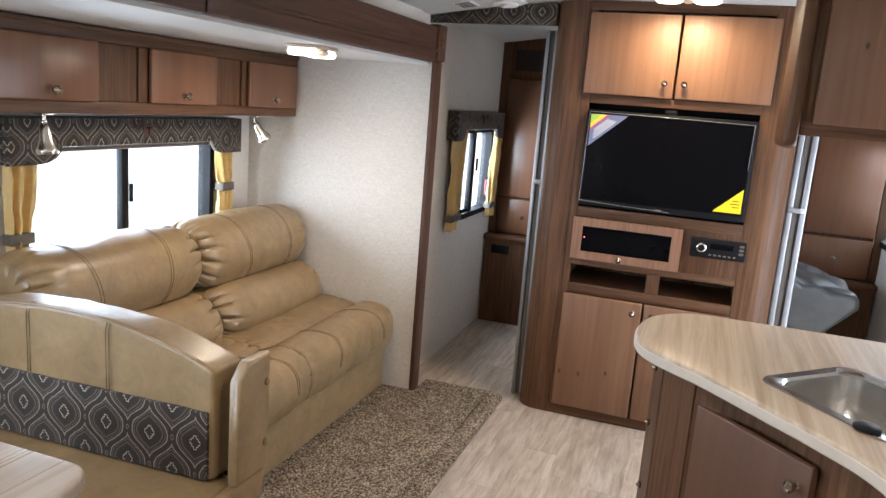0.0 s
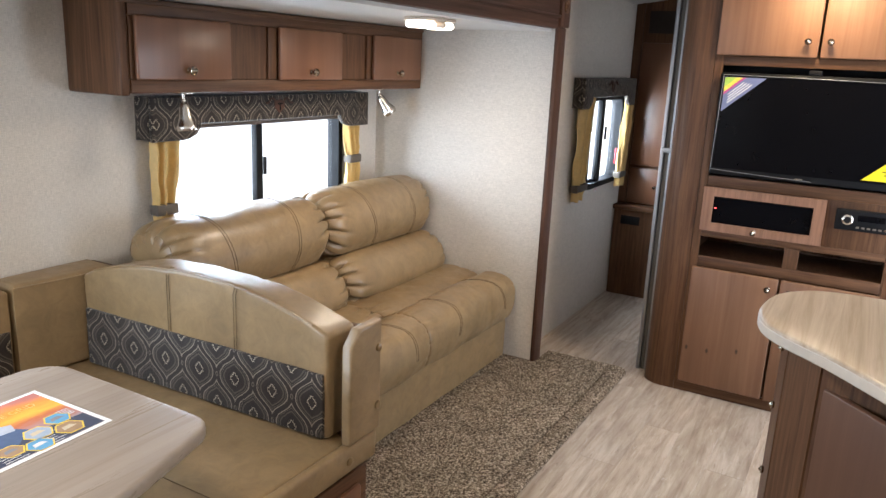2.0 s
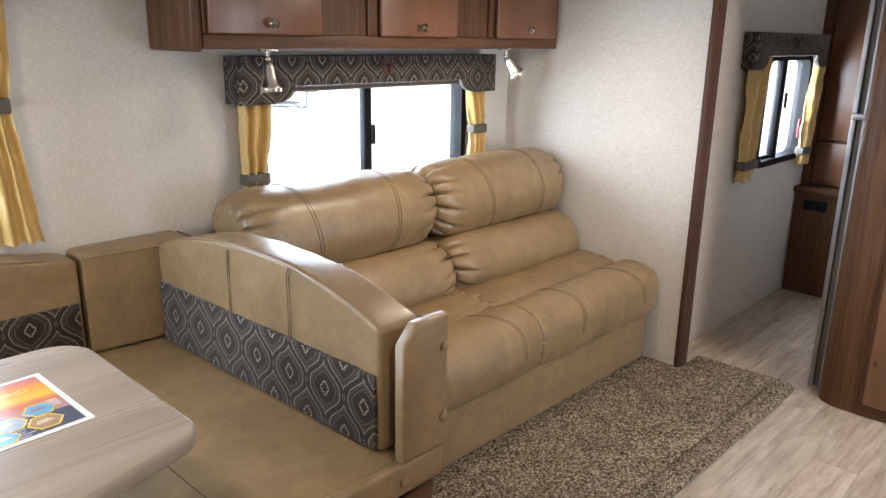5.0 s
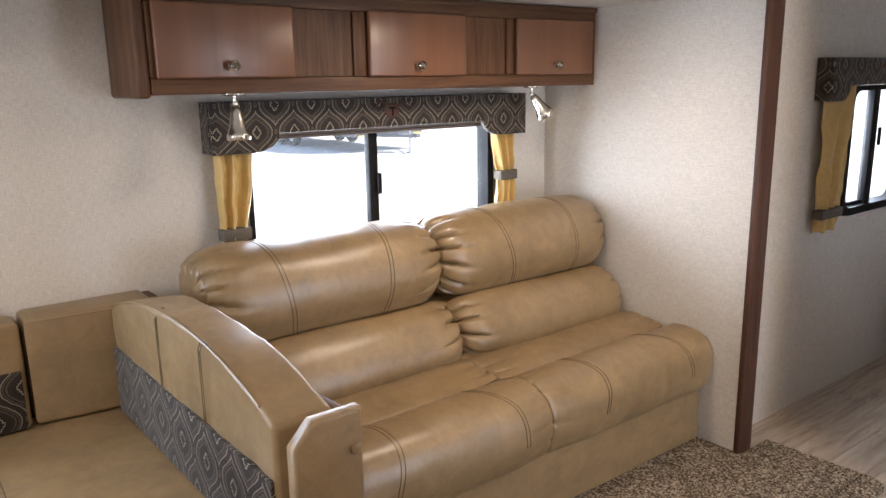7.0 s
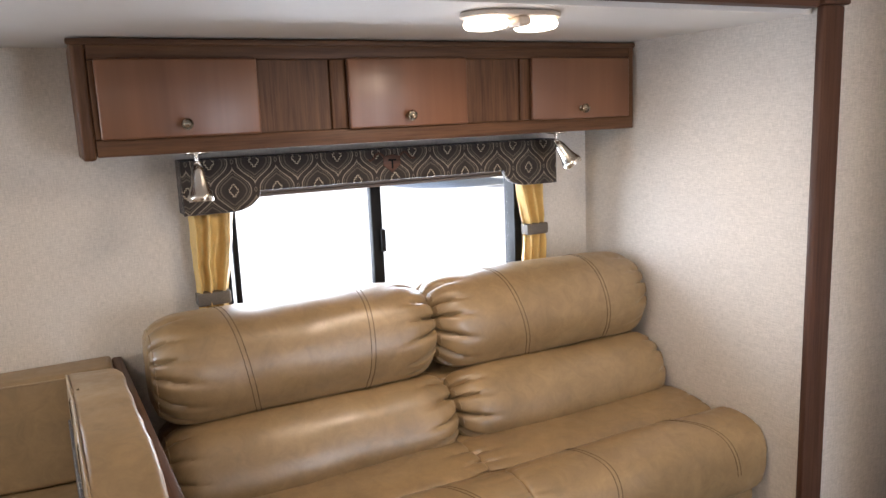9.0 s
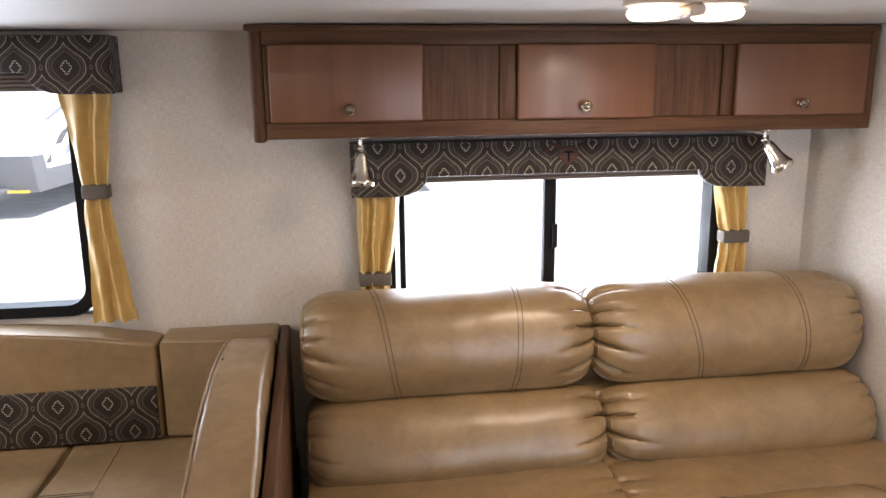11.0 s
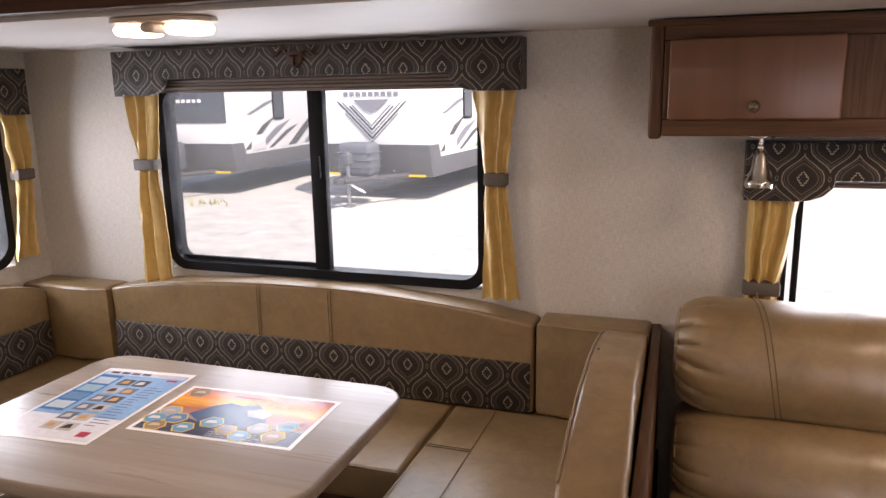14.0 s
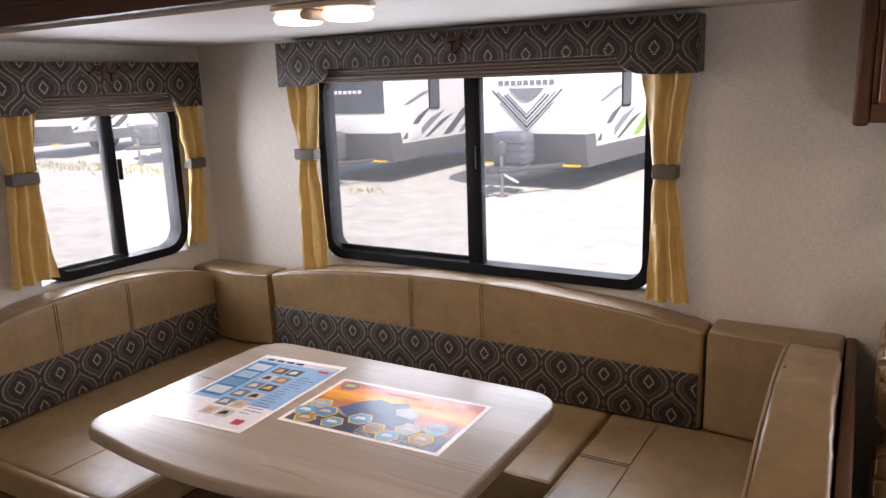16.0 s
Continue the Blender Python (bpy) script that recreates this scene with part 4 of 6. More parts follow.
def roll(x0, x1, profile, pleat0, pleat1, seed, n=104, m=84, rr=0.075, amp=0.020, ends=0.58):
    """A stuffed roll: a closed (y, z) profile carried along x, with rounded ends and pleats that fan out from them."""
    bm = bmesh.new()
    loop = smooth_loop(profile, n)
    c = sum(loop, Vector((0, 0))) / n
    rings = []
    L = x1 - x0
    us = [0, 0.002, 0.006, 0.012, 0.022, 0.035]
    us = us + [0.035 + 0.93 * i / (m - 10) for i in range(1, m - 10)] + [1 - u for u in us[::-1]]
    for u in us:
        x = x0 + L * u
        d = min(u, 1 - u) * L
        k = math.sqrt(max(0, 1 - (1 - min(1, d / rr)) ** 2))
        sc = ends + (1 - ends) * k
        ring = []
        for i, p in enumerate(loop):
            q = c + (p - c) * sc
            out = (p - c).normalized()
            a = i / n * 2 * math.pi
            off = 0.0
            for dist, pl in ((u * L, pleat0), ((1 - u) * L, pleat1)):
                if pl and dist < 0.16:
                    fade = (1 - dist / 0.16) ** 2.0
                    w1 = a * 11 + seed + 14 * dist + 2.0 * fbm((seed, a, 0), 1.0)
                    off += pl * fade * amp * (0.3 - 2.2 * (1 - abs(math.sin(w1 / 2 + 0.4))) ** 3.4) - pl * fade * 0.012
            co = (x, q.x, q.y)
            off += 0.0060 * fbm((x, q.x * 1.2, q.y * 1.2 + seed), 5.5) + 0.0018 * fbm((x + seed, q.x, q.y), 14.0) + 0.0006 * fbm((x + seed, q.x, q.y), 31.0)
            sag = 0.0025 * math.sin(u * math.pi * 3 + seed)
            ring.append(bm.verts.new((x, q.x + out.x * off, q.y + out.y * off + sag * (1 if p.y > c.y else 0))))
        rings.append(ring)
    for A, B in zip(rings, rings[1:]):
        for i in range(n):
            bm.faces.new((A[i], A[(i + 1) % n], B[(i + 1) % n], B[i]))
    bm.faces.new(rings[0][::-1])
    bm.faces.new(rings[-1])
    return bm, [[v.co.copy() for v in r] for r in rings]


HEAD = [(-0.335, 0.632), (-0.392, 0.675), (-0.415, 0.745), (-0.404, 0.820), (-0.362, 0.886), (-0.285, 0.925), (-0.190, 0.921), (-0.108, 0.870), (-0.085, 0.760), (-0.120, 0.635)]
BACK = [(-0.475, 0.425), (-0.515, 0.470), (-0.508, 0.535), (-0.462, 0.600), (-0.385, 0.638), (-0.290, 0.634), (-0.180, 0.610), (-0.140, 0.520), (-0.160, 0.425), (-0.320, 0.405)]
SEATR = [(-0.706, 0.390), (-0.708, 0.424), (-0.672, 0.448), (-0.580, 0.459), (-0.460, 0.456), (-0.380, 0.430), (-0.380, 0.310), (-0.560, 0.290), (-0.725, 0.310)]
SEATF = [(-0.898, 0.255), (-0.918, 0.320), (-0.915, 0.390), (-0.886, 0.440), (-0.835, 0.464), (-0.775, 0.470), (-0.725, 0.458), (-0.702, 0.415), (-0.705, 0.290), (-0.780, 0.235), (-0.870, 0.236)]


def seam_on(rings, f0, f1, xa, xb, parent, bow=0.0):
    """A double row of stitching laid on a roll's surface, drifting from xa to xb."""
    n = len(rings[0])
    for dx in (-0.0068, 0.0068):
        pts = []
        for i in range(40):
            t = i / 39
            x = xa + (xb - xa) * t + bow * math.sin(math.pi * t) + dx
            k = max(0, min(len(rings) - 2, sum(1 for r in rings if r[0].x <= x) - 1))
            g = (x - rings[k][0].x) / (rings[k + 1][0].x - rings[k][0].x)
            f = ((f0 + (f1 - f0) * t) % 1.0) * n
            j, e = int(f) % n, f - int(f)
            on = lambda r: r[j].lerp(r[(j + 1) % n], e)
            q = on(rings[k]).lerp(on(rings[k + 1]), g)
            c = sum(rings[k], Vector((0, 0, 0))) / n
            out = Vector((0, q.y - c.y, q.z - c.z)).normalized()
            pts.append(tuple(q + out * 0.0004))
        part("seam", tube(pts, 0.0013, 5), M_THREAD, parent)


def end_piping(rings, parent):
    """A welt sewn round each end of a roll."""
    for k in (3, len(rings) - 4):
        pts = [tuple(p) for p in rings[k][::2]]
        part("piping", tube(pts, 0.0026, 6, closed=True), M_TAN, parent)


def sofa():
    s = thing("sofa", (-0.85, -0.45, 0.02), "tan vinyl jackknife sofa with two rolled back cushions and stitched seams", "sofa")
    part("base_panel", soft(-1.69, 0.0, -0.872, -0.20, 0.021, 0.33, 0.010, (16, 4, 4), lambda p, co: co + Vector((0, -1, 0)) * wrinkle(p, co, 0.005)), M_TAN, s)
    part("rear_panel", box(-1.66, -0.02, -0.36, -0.08, 0.021, 0.62, 0.02), M_TAN, s)
    for a, b, pl, pr, sd, seams in ((-1.722, -0.866, 0.6, 1.0, 1.0, ((-1.52, -1.445), (-1.085, -1.115))), (-0.868, 0.004, 1.0, 0.6, 2.3, ((-0.62, -0.53), (-0.235, -0.205)))):
        bm, rings = roll(a, b, HEAD, pl, pr, sd, rr=0.105, amp=0.027)
        up = part("headrest_cushion", bm, M_TAN, s)
        end_piping(rings, up)
        for xa, xb in seams:
            seam_on(rings, 0.62, 0.02, xa, xb, up)
    for a, b, pl, pr, sd in ((-1.715, -0.850, 0.4, 1.0, 4.0), (-0.852, 0.006, 1.0, 0.5, 5.1)):
        bm, rings = roll(a, b, BACK, pl, pr, sd, rr=0.085, amp=0.026)
        end_piping(rings, part("back_cushion", bm, M_TAN, s))
    for a, b, pl, pr, sd in ((-1.712, -0.868, 0.2, 0.8, 6.0), (-0.870, 0.006, 0.8, 0.3, 7.4)):
        part("seat_cushion", roll(a, b, SEATR, pl, pr, sd, rr=0.02, amp=0.010, ends=0.90)[0], M_TAN, s)
    for a, b, pl, pr, sd, seams in ((-1.712, -0.852, 0.1, 0.35, 8.0, ((-1.44, -1.44), (-1.085, -0.965))), (-0.854, 0.006, 0.35, 0.15, 9.2, ((-0.645, -0.60), (-0.28, -0.12)))):
        bm, rings = roll(a, b, SEATF, pl, pr, sd, rr=0.02, amp=0.008, ends=0.93)
        fr = part("seat_front_cushion", bm, M_TAN, s)
        for xa, xb in seams:
            seam_on(rings, 0.56, 0.09, xa, xb, fr, 0.03)


sofa()


# ---- dinette ----
SEAT = 0.455


def arched(n0, n1, z0, zend, zmid, n=18):
    out = [(n0, z0), (n1, z0)]
    out += [(n1 + (n0 - n1) * i / n, zend + (zmid - zend) * (1 - (2 * i / n - 1) ** 2) ** 0.8) for i in range(n + 1)]
    return out


def lean(bm, k, y0=-1.19):
    """Turns an upright slightly off the room's axis."""
    for v in bm.verts:
        v.co.x += k * (v.co.y - y0)
    return bm


def back_cushion(axis, n0, n1, face, rear, zend, zmid, band, name, label, cloth, turn=0.0):
    """An upright dinette cushion: vinyl with an arched top, a patterned cloth panel low on its face, two seams."""
    base = (rear, (n0 + n1) / 2, SEAT) if axis == "x" else ((n0 + n1) / 2, rear, SEAT)
    c = thing(name, base, label, "cushion", "dinette back cushions")
    lo, hi = sorted((face, rear))
    s = 1 if face > rear else -1
    z0 = SEAT + 0.004
    pts = arched(n0, n1, z0, zend, zmid)
    top = lambda q: zend + (zmid - zend) * max(0.0, 1 - (2 * (q - n0) / (n1 - n0) - 1) ** 2) ** 0.8

    def shape(p, co):
        co = co.copy()
        q = co.y if axis == "x" else co.x
        co.z = z0 + (co.z - z0) * (top(max(n0, min(n1, q))) - z0) / (zmid - z0)
        puff = 0.006 * fbm((co.x, co.y, co.z), 6.0) + 0.0032 * fbm((co.x, co.y, co.z), 19.0)
        if axis == "x":
            co.x += puff
        else:
            co.y += puff
        co.z += puff * 0.8
        return co

    cover = soft(lo, hi, n0, n1, z0, zmid, 0.013, (3, 34, 12), shape) if axis == "x" else soft(n0, n1, lo, hi, z0, zmid, 0.014, (44, 3, 12), shape)
    part("vinyl_cover", lean(cover, turn), M_TAN, c)
    y0, y1 = sorted((face - s * 0.012, face + s * 0.0075))
    pan = box(y0, y1, n0 + 0.012, n1 - 0.012, z0 + 0.004, band, 0.003) if axis == "x" else box(n0 + 0.012, n1 - 0.012, y0, y1, z0 + 0.004, band, 0.003)
    part("patterned_panel", lean(pan, turn), cloth, c, "dark ogee-patterned cloth panel")
    for k in (0.40, 0.57) if n1 - n0 > 1.3 else (0.33, 0.60):
        for dx in (-0.005, 0.005):
            q = n0 + (n1 - n0) * k + dx
            t = top(q)
            path = [(face + s * 0.003, band + 0.002), (face + s * 0.003, t - 0.024), (face - s * 0.004, t - 0.006), (face - s * 0.02, t + 0.002)]
            p3 = [(a, q, b) if axis == "x" else (q, a, b) for a, b in path]
            part("seam", lean(tube(p3, 0.0013, 5), turn), M_THREAD, c)
    rim = [(pts[i][0], pts[i][1]) for i in range(2, len(pts))]
    f = face - s * 0.002
    p3 = [(f, a, b - 0.001) if axis == "x" else (a, f, b - 0.001) for a, b in rim[1:-1]]
    part("piping", lean(tube(p3, 0.003, 6), turn), M_TAN, c)


back_cushion("y", -3.865, -2.160, -0.13, -0.012, 0.765, 0.835, 0.635, "back_cushion", "tan vinyl dinette back cushion with dark ogee-patterned panel under the window", M_DAM_BACK)
back_cushion("x", -1.19, -0.165, -1.897, -1.771, 0.772, 0.868, 0.660, "back_cushion", "tan vinyl dinette back cushion with patterned panel, next to the sofa", M_DAM_ARM, -0.03)
back_cushion("x", -1.22, -0.165, -4.15, -4.285, 0.745, 0.83, 0.625, "back_cushion", "tan vinyl dinette back cushion with patterned panel at the end wall", M_DAM_ARM)


def corner_block(pts, z1, label):
    cx, cy = sum(p[0] for p in pts) / len(pts), sum(p[1] for p in pts) / len(pts)
    c = thing("corner_cushion", (cx, cy, SEAT), label, "cushion", "dinette corner cushions")
    part("vinyl_cover", prism(pts, "z", SEAT + 0.004, z1, 0.020, 4), M_TAN, c)
    part("piping", tube([(x + (cx - x) * 0.03, y + (cy - y) * 0.03, z1 - 0.012) for x, y in pts], 0.0035, 6, closed=True), M_TAN, c)


corner_block([(-2.150, -0.012), (-1.80, -0.012), (-1.80, -0.158), (-1.915, -0.158), (-2.03, -0.150), (-2.150, -0.135)], 0.782, "square tan vinyl corner cushion between the back cushions")
corner_block([(-4.285, -0.012), (-3.875, -0.012), (-3.875, -0.14), (-4.02, -0.17), (-4.14, -0.158), (-4.285, -0.158)], 0.770, "square tan vinyl corner cushion in the corner of the room")


def seat_cushion(pts, label, r=0.018):
    cx, cy = sum(p[0] for p in pts) / len(pts), sum(p[1] for p in pts) / len(pts)
    c = thing("seat_cushion", (cx, cy, 0.34), label, "cushion", "dinette seat cushions")
    xs, ys = [q[0] for q in pts], [q[1] for q in pts]

    def shape(q, co):
        co = co.copy()
        if q[2] > 0:
            co.z += 0.005 * fbm(co, 5.0) + 0.0025 * fbm(co, 16.0) + 0.004 * (1 - q[0] ** 4) * (1 - q[1] ** 4)
        return co

    part("vinyl_cover", soft(min(xs), max(xs), min(ys), max(ys), 0.342, SEAT - 0.002, r, (24, 28, 4), shape), M_TAN, c)
    part("piping", tube([(x + (cx - x) * 0.012, y + (cy - y) * 0.012, SEAT - 0.007) for x, y in pts], 0.0022, 6, closed=True), M_TAN, c)
    return c


a = seat_cushion([(-2.435, -1.235), (-1.83, -1.235), (-1.83, -0.02), (-2.435, -0.02)], "tan vinyl seat cushion of the dinette bench beside the sofa")
for dy in (0.0, 0.012):
    part("seam", tube([(-2.425, -0.440 + dy, SEAT + 0.0035), (-2.285, -0.440 + dy, SEAT + 0.0035)], 0.0011, 5), M_THREAD, a)
part("seam", tube([(-2.283, -1.22, SEAT + 0.0035), (-2.283, -0.15, SEAT + 0.0035)], 0.0011, 5), M_THREAD, a)
seat_cushion([(-3.42, -0.61), (-2.442, -0.61), (-2.442, -0.02), (-3.42, -0.02)], "tan vinyl seat cushion of the dinette bench under the window")
b = seat_cushion([(-4.28, -1.235), (-3.428, -1.235), (-3.428, -0.02), (-4.28, -0.02)], "tan vinyl seat cushion of the dinette bench at the end wall")
part("seam", tube([(-3.70, -1.22, SEAT + 0.0035), (-3.70, -0.2, SEAT + 0.0035)], 0.0011, 5), M_THREAD, b)


def bench(x0, x1, y0, y1, label, drawer=False):
    c = thing("dinette_bench", ((x0 + x1) / 2, (y0 + y1) / 2, 0.02), label, "bench", "dinette benches")
    part("body", box(x0, x1, y0, y1, 0.021, 0.340, 0.004), M_WOODX, c)
    if drawer:
        d = part("drawer_front", box(x0 + 0.06, x1 - 0.05, y0 - 0.018, y0 - 0.0005, 0.07, 0.30, 0.006, 3), M_DOORX, c)
        knob(d, ((x0 + x1) / 2, y0 - 0.018, 0.19), (0, -1, 0))
        pad = part("front_rail", box(x0, x1 + 0.005, y0 - 0.032, y0 - 0.0005, 0.375, 0.462, 0.012, 3), M_TAN, c, "padded tan vinyl rail with buttons")
        for bx in (x1 - 0.13, x0 + 0.16):
            part("button", lathe([(0.013, 0), (0.012, 0.005), (0.007, 0.008), (0.001, 0.009)], (bx, y0 - 0.032, 0.415), (0, -1, 0), 16), M_TAN, pad)


bench(-2.41, -1.762, -1.235, -0.02, "walnut-stained dinette bench beside the sofa with a vinyl rail", True)
bench(-3.44, -2.412, -0.59, -0.02, "walnut-stained dinette bench under the window")
bench(-4.28, -3.442, -1.235, -0.02, "walnut-stained dinette bench at the end wall", True)

arm = thing("bench_end_board", (-1.82, -1.26, 0.46), "tan vinyl-wrapped end board with buttons and clipped corner", "end board")
bd = part("board", prism([(-1.897, 0.464), (-1.750, 0.464), (-1.750, 0.804), (-1.854, 0.804), (-1.897, 0.758)], "y", -1.272, -1.237, 0.009, 3), M_TAN, arm)
for bx, bz in ((-1.768, 0.725), (-1.768, 0.545)):
    part("button", lathe([(0.013, 0), (0.012, 0.005), (0.007, 0.008), (0.001, 0.009)], (bx, -1.272, bz), (0, -1, 0), 16), M_TAN, bd)
solid("divider_panel", lean(box(-1.764, -1.736, -1.21, -0.004, 0.021, 0.768, 0.006), -0.03), M_WOODY, "dark walnut panel between dinette and sofa", "panel")


def table():
    t = thing("dinette_table", (-2.86, -1.05, 0.02), "striped pale laminate dinette table with rounded corners and bowed front edge", "table")
    x0, x1, yb = -3.345, -2.372, -0.675
    pts = []
    r = 0.09
    pts += [(x1 - r + r * math.cos(radians(a)), yb - r + r * math.sin(radians(a))) for a in range(0, 91, 15)]
    pts += [(x0 + r + r * math.cos(radians(a)), yb - r + r * math.sin(radians(a))) for a in range(90, 181, 15)]
    yl, yr = -1.270, -1.200
    pts += [(x0 + 0.07 + 0.07 * math.cos(radians(a)), yl + 0.07 * math.sin(radians(a))) for a in range(180, 256, 15)]
    k = 14
    xa, xb = x0 + 0.055, x1 - 0.055
    pts += [(xa + (xb - xa) * i / k, yl + (yr - yl) * i / k - 0.068 - 0.062 * math.sin(math.pi * i / k)) for i in range(k + 1)]
    pts += [(x1 - 0.07 + 0.07 * math.cos(radians(a)), yr + 0.07 * math.sin(radians(a))) for a in range(285, 361, 15)]
    part("tabletop", prism(pts, "z", 0.708, 0.743, 0.010, 4), M_TOP, t)
    part("pedestal_post", lathe([(0.032, 0.03), (0.032, 0.66), (0.06, 0.67), (0.06, 0.705)], (-2.86, -1.03, 0.0), (0, 0, 1), 20), M_STEEL, t)
    part("pedestal_foot", lathe([(0.13, 0.0205), (0.13, 0.028), (0.05, 0.040), (0.034, 0.05)], (-2.86, -1.03, 0.0), (0, 0, 1), 24), M_STEEL, t)
    for sx in (-1, 1):
        part("cleat", box(-2.86 + sx * 0.2 - 0.02, -2.86 + sx * 0.2 + 0.02, -1.2, -0.85, 0.68, 0.707, 0.004), M_WOODY, t)


table()

# ---- television cabinet ----
def tv_wall():
    X, Y0, Y1 = 0.148, -1.57, -2.70
    c = thing("tv_cabinet", (0.35, -2.1, 0), "tall walnut-stained entertainment cabinet with rounded corners and alder doors", "cabinet")
    r = 0.10
    out = [(0.60, Y0), (X + r, Y0)]
    out += [(X + r - r * math.sin(radians(a)), Y0 - r + r * math.cos(radians(a))) for a in (15, 30, 45, 60, 75, 90)]
    corner = out + [(X, -1.735), (0.60, -1.735)]
    part("rounded_corner", prism(corner, "z", 0.0, ZC - 0.002), M_WOOD, c)
    part("rounded_corner", prism([(x, 2 * -2.135 - y) for x, y in corner][::-1], "z", 0.0, ZC - 0.002), M_WOOD, c)
    YA, YZ = -1.736, -2.534
    for z0, z1, nm in ((0.0, 0.052, "plinth"), (0.642, 0.692, "rail"), (0.785, 0.817, "rail"), (1.024, 1.072, "rail"), (1.565, 1.605, "rail"), (1.985, ZC - 0.002, "top_rail")):
        part(nm, box(X + 0.0005, X + 0.02, -2.5275, -1.7725, z0, z1, 0.002) if nm == "rail" else box(X, X + 0.02, YZ, YA, z0, z1, 0.002), M_WOODY, c)
    part("divider", box(X, X + 0.02, -2.198, -2.137, 0.6925, 0.7845, 0.002), M_WOOD, c)
    part("radio_panel", box(X, X + 0.02, -2.5275, -2.255, 0.8175, 1.0235, 0.001), M_WOOD, c)
    part("stile", box(X, X + 0.02, -1.772, YA - 0.0005, 0.0525, 1.9845, 0.001), M_WOOD, c)
    part("stile", box(X, X + 0.02, YZ + 0.0005, -2.528, 0.0525, 1.9845, 0.001), M_WOOD, c)
    part("mid_stile", box(X + 0.0205, X + 0.03, -2.18, -2.12, 0.053, 0.641), M_WOOD, c)
    part("back_panel", box(0.56, 0.58, YZ, YA, 0.0, ZC - 0.002), M_WOOD, c)
    for z in (0.672, 0.790, 1.05, 1.58):
        part("shelf", box(X + 0.021, 0.559, YZ, YA, z, z + 0.012), M_WOOD, c)
    part("niche_back", box(X + 0.11, X + 0.12, YZ, YA, 1.063, 1.579), M_BLACK, c)
    for a, b, ky in ((-2.135, -1.755, -2.095), (-2.535, -2.145, -2.185)):
        d = part("cupboard_door", box(X - 0.020, X - 0.001, a, b, 0.055, 0.640, 0.006, 3), M_DOOR, c, "knotty alder slab door")
        knob(d, (X - 0.020, ky, 0.590), (-1, 0, 0), 0.014)
    for a, b, ky in ((-2.145, -1.740, -2.105), (-2.560, -2.155, -2.190)):
        d = part("upper_door", box(X - 0.020, X - 0.001, a, b, 1.607, 1.975, 0.006, 3), M_DOOR, c, "knotty alder slab door")
        knob(d, (X - 0.020, ky, 1.672), (-1, 0, 0), 0.014)
    # glass-fronted drop door
    gd = part("flap_frame", slab_with_holes("x", X - 0.022, X - 0.001, -2.275, -1.765, 0.819, 1.022, [(-2.228, -1.812, 0.858, 0.982)]), M_FACE, c, "alder-framed drop door with dark glass")
    part("flap_glass", box(X - 0.012, X - 0.008, -2.229, -1.811, 0.857, 0.983), M_SCREEN, gd)
    knob(gd, (X - 0.022, -2.0, 0.838), (-1, 0, 0), 0.012)
    part("indicator", box(X - 0.014, X - 0.0122, -1.826, -1.822, 0.925, 0.929), glow("red_indicator", (1.0, 0.02, 0.02), 6.0), gd, "small lit red indicator")


tv_wall()

X = 0.148
tv = thing("television", (X, -2.15, 1.06), "black flat television with protective film and stickers in the cabinet", "television")
part("case", box(X - 0.035, X + 0.02, -2.525, -1.775, 1.085, 1.535, 0.010, 3), M_BLACK, tv)
scr = part("screen", box(X - 0.037, X - 0.0352, -2.510, -1.79, 1.115, 1.520), M_SCREEN, tv)
tri = lambda pts, m, nm, lb: part(nm, prism(pts, "x", X - 0.0385, X - 0.0372), m, tv, lb)
tri([(-1.795, 1.365), (-1.795, 1.515), (-1.965, 1.515)], plain("sticker_blue", (0.13, 0.15, 0.28), 0.4), "sticker", "blue and multicoloured corner sticker")
CA, CB, CC = Vector((-1.796, 1.514)), Vector((-1.796, 1.367)), Vector((-1.963, 1.514))
for i, (f0, f1, col) in enumerate(((0.02, 0.30, (0.34, 0.52, 0.06)), (0.30, 0.44, (0.72, 0.58, 0.05)), (0.44, 0.52, (0.45, 0.06, 0.22)))):
    q = [CA + (CB - CA) * f0, CA + (CC - CA) * f0, CA + (CC - CA) * f1, CA + (CB - CA) * f1]
    part("sticker_print", prism([tuple(p) for p in q], "x", X - 0.0395, X - 0.0386), plain("print_%d" % i, col, 0.4, var=0.3, scale=50), tv)
for i in range(4):
    f0 = 0.60 + 0.085 * i
    q = [CA + (CB - CA) * f0 + (CC - CB) * 0.12, CA + (CB - CA) * f0 + (CC - CB) * f0 * 0.8, CA + (CB - CA) * (f0 + 0.03) + (CC - CB) * f0 * 0.8, CA + (CB - CA) * (f0 + 0.03) + (CC - CB) * 0.12]
    part("print_line", prism([tuple(p) for p in q], "x", X - 0.0395, X - 0.0386), M_PAPER, tv)
tri([(-2.505, 1.125), (-2.505, 1.235), (-2.385, 1.125)], plain("sticker_yellow", (0.80, 0.62, 0.01), 0.4), "sticker", "yellow energy sticker")
for i in range(3):
    part("print_line", box(X - 0.0395, X - 0.0386, -2.495, -2.465 + 0.01 * (i % 2), 1.150 + 0.014 * i, 1.153 + 0.014 * i), M_BLACK, tv)
part("brand_plate", box(X - 0.0365, X - 0.0352, -2.165, -2.135, 1.094, 1.102), M_STEEL, tv)
part("mount_bracket", box(X - 0.030, X + 0.03, -2.175, -2.125, 1.5355, 1.556, 0.004), M_BLACK, tv)
film = plain("protective_film", (0.22, 0.22, 0.23), 0.2, var=0.2)
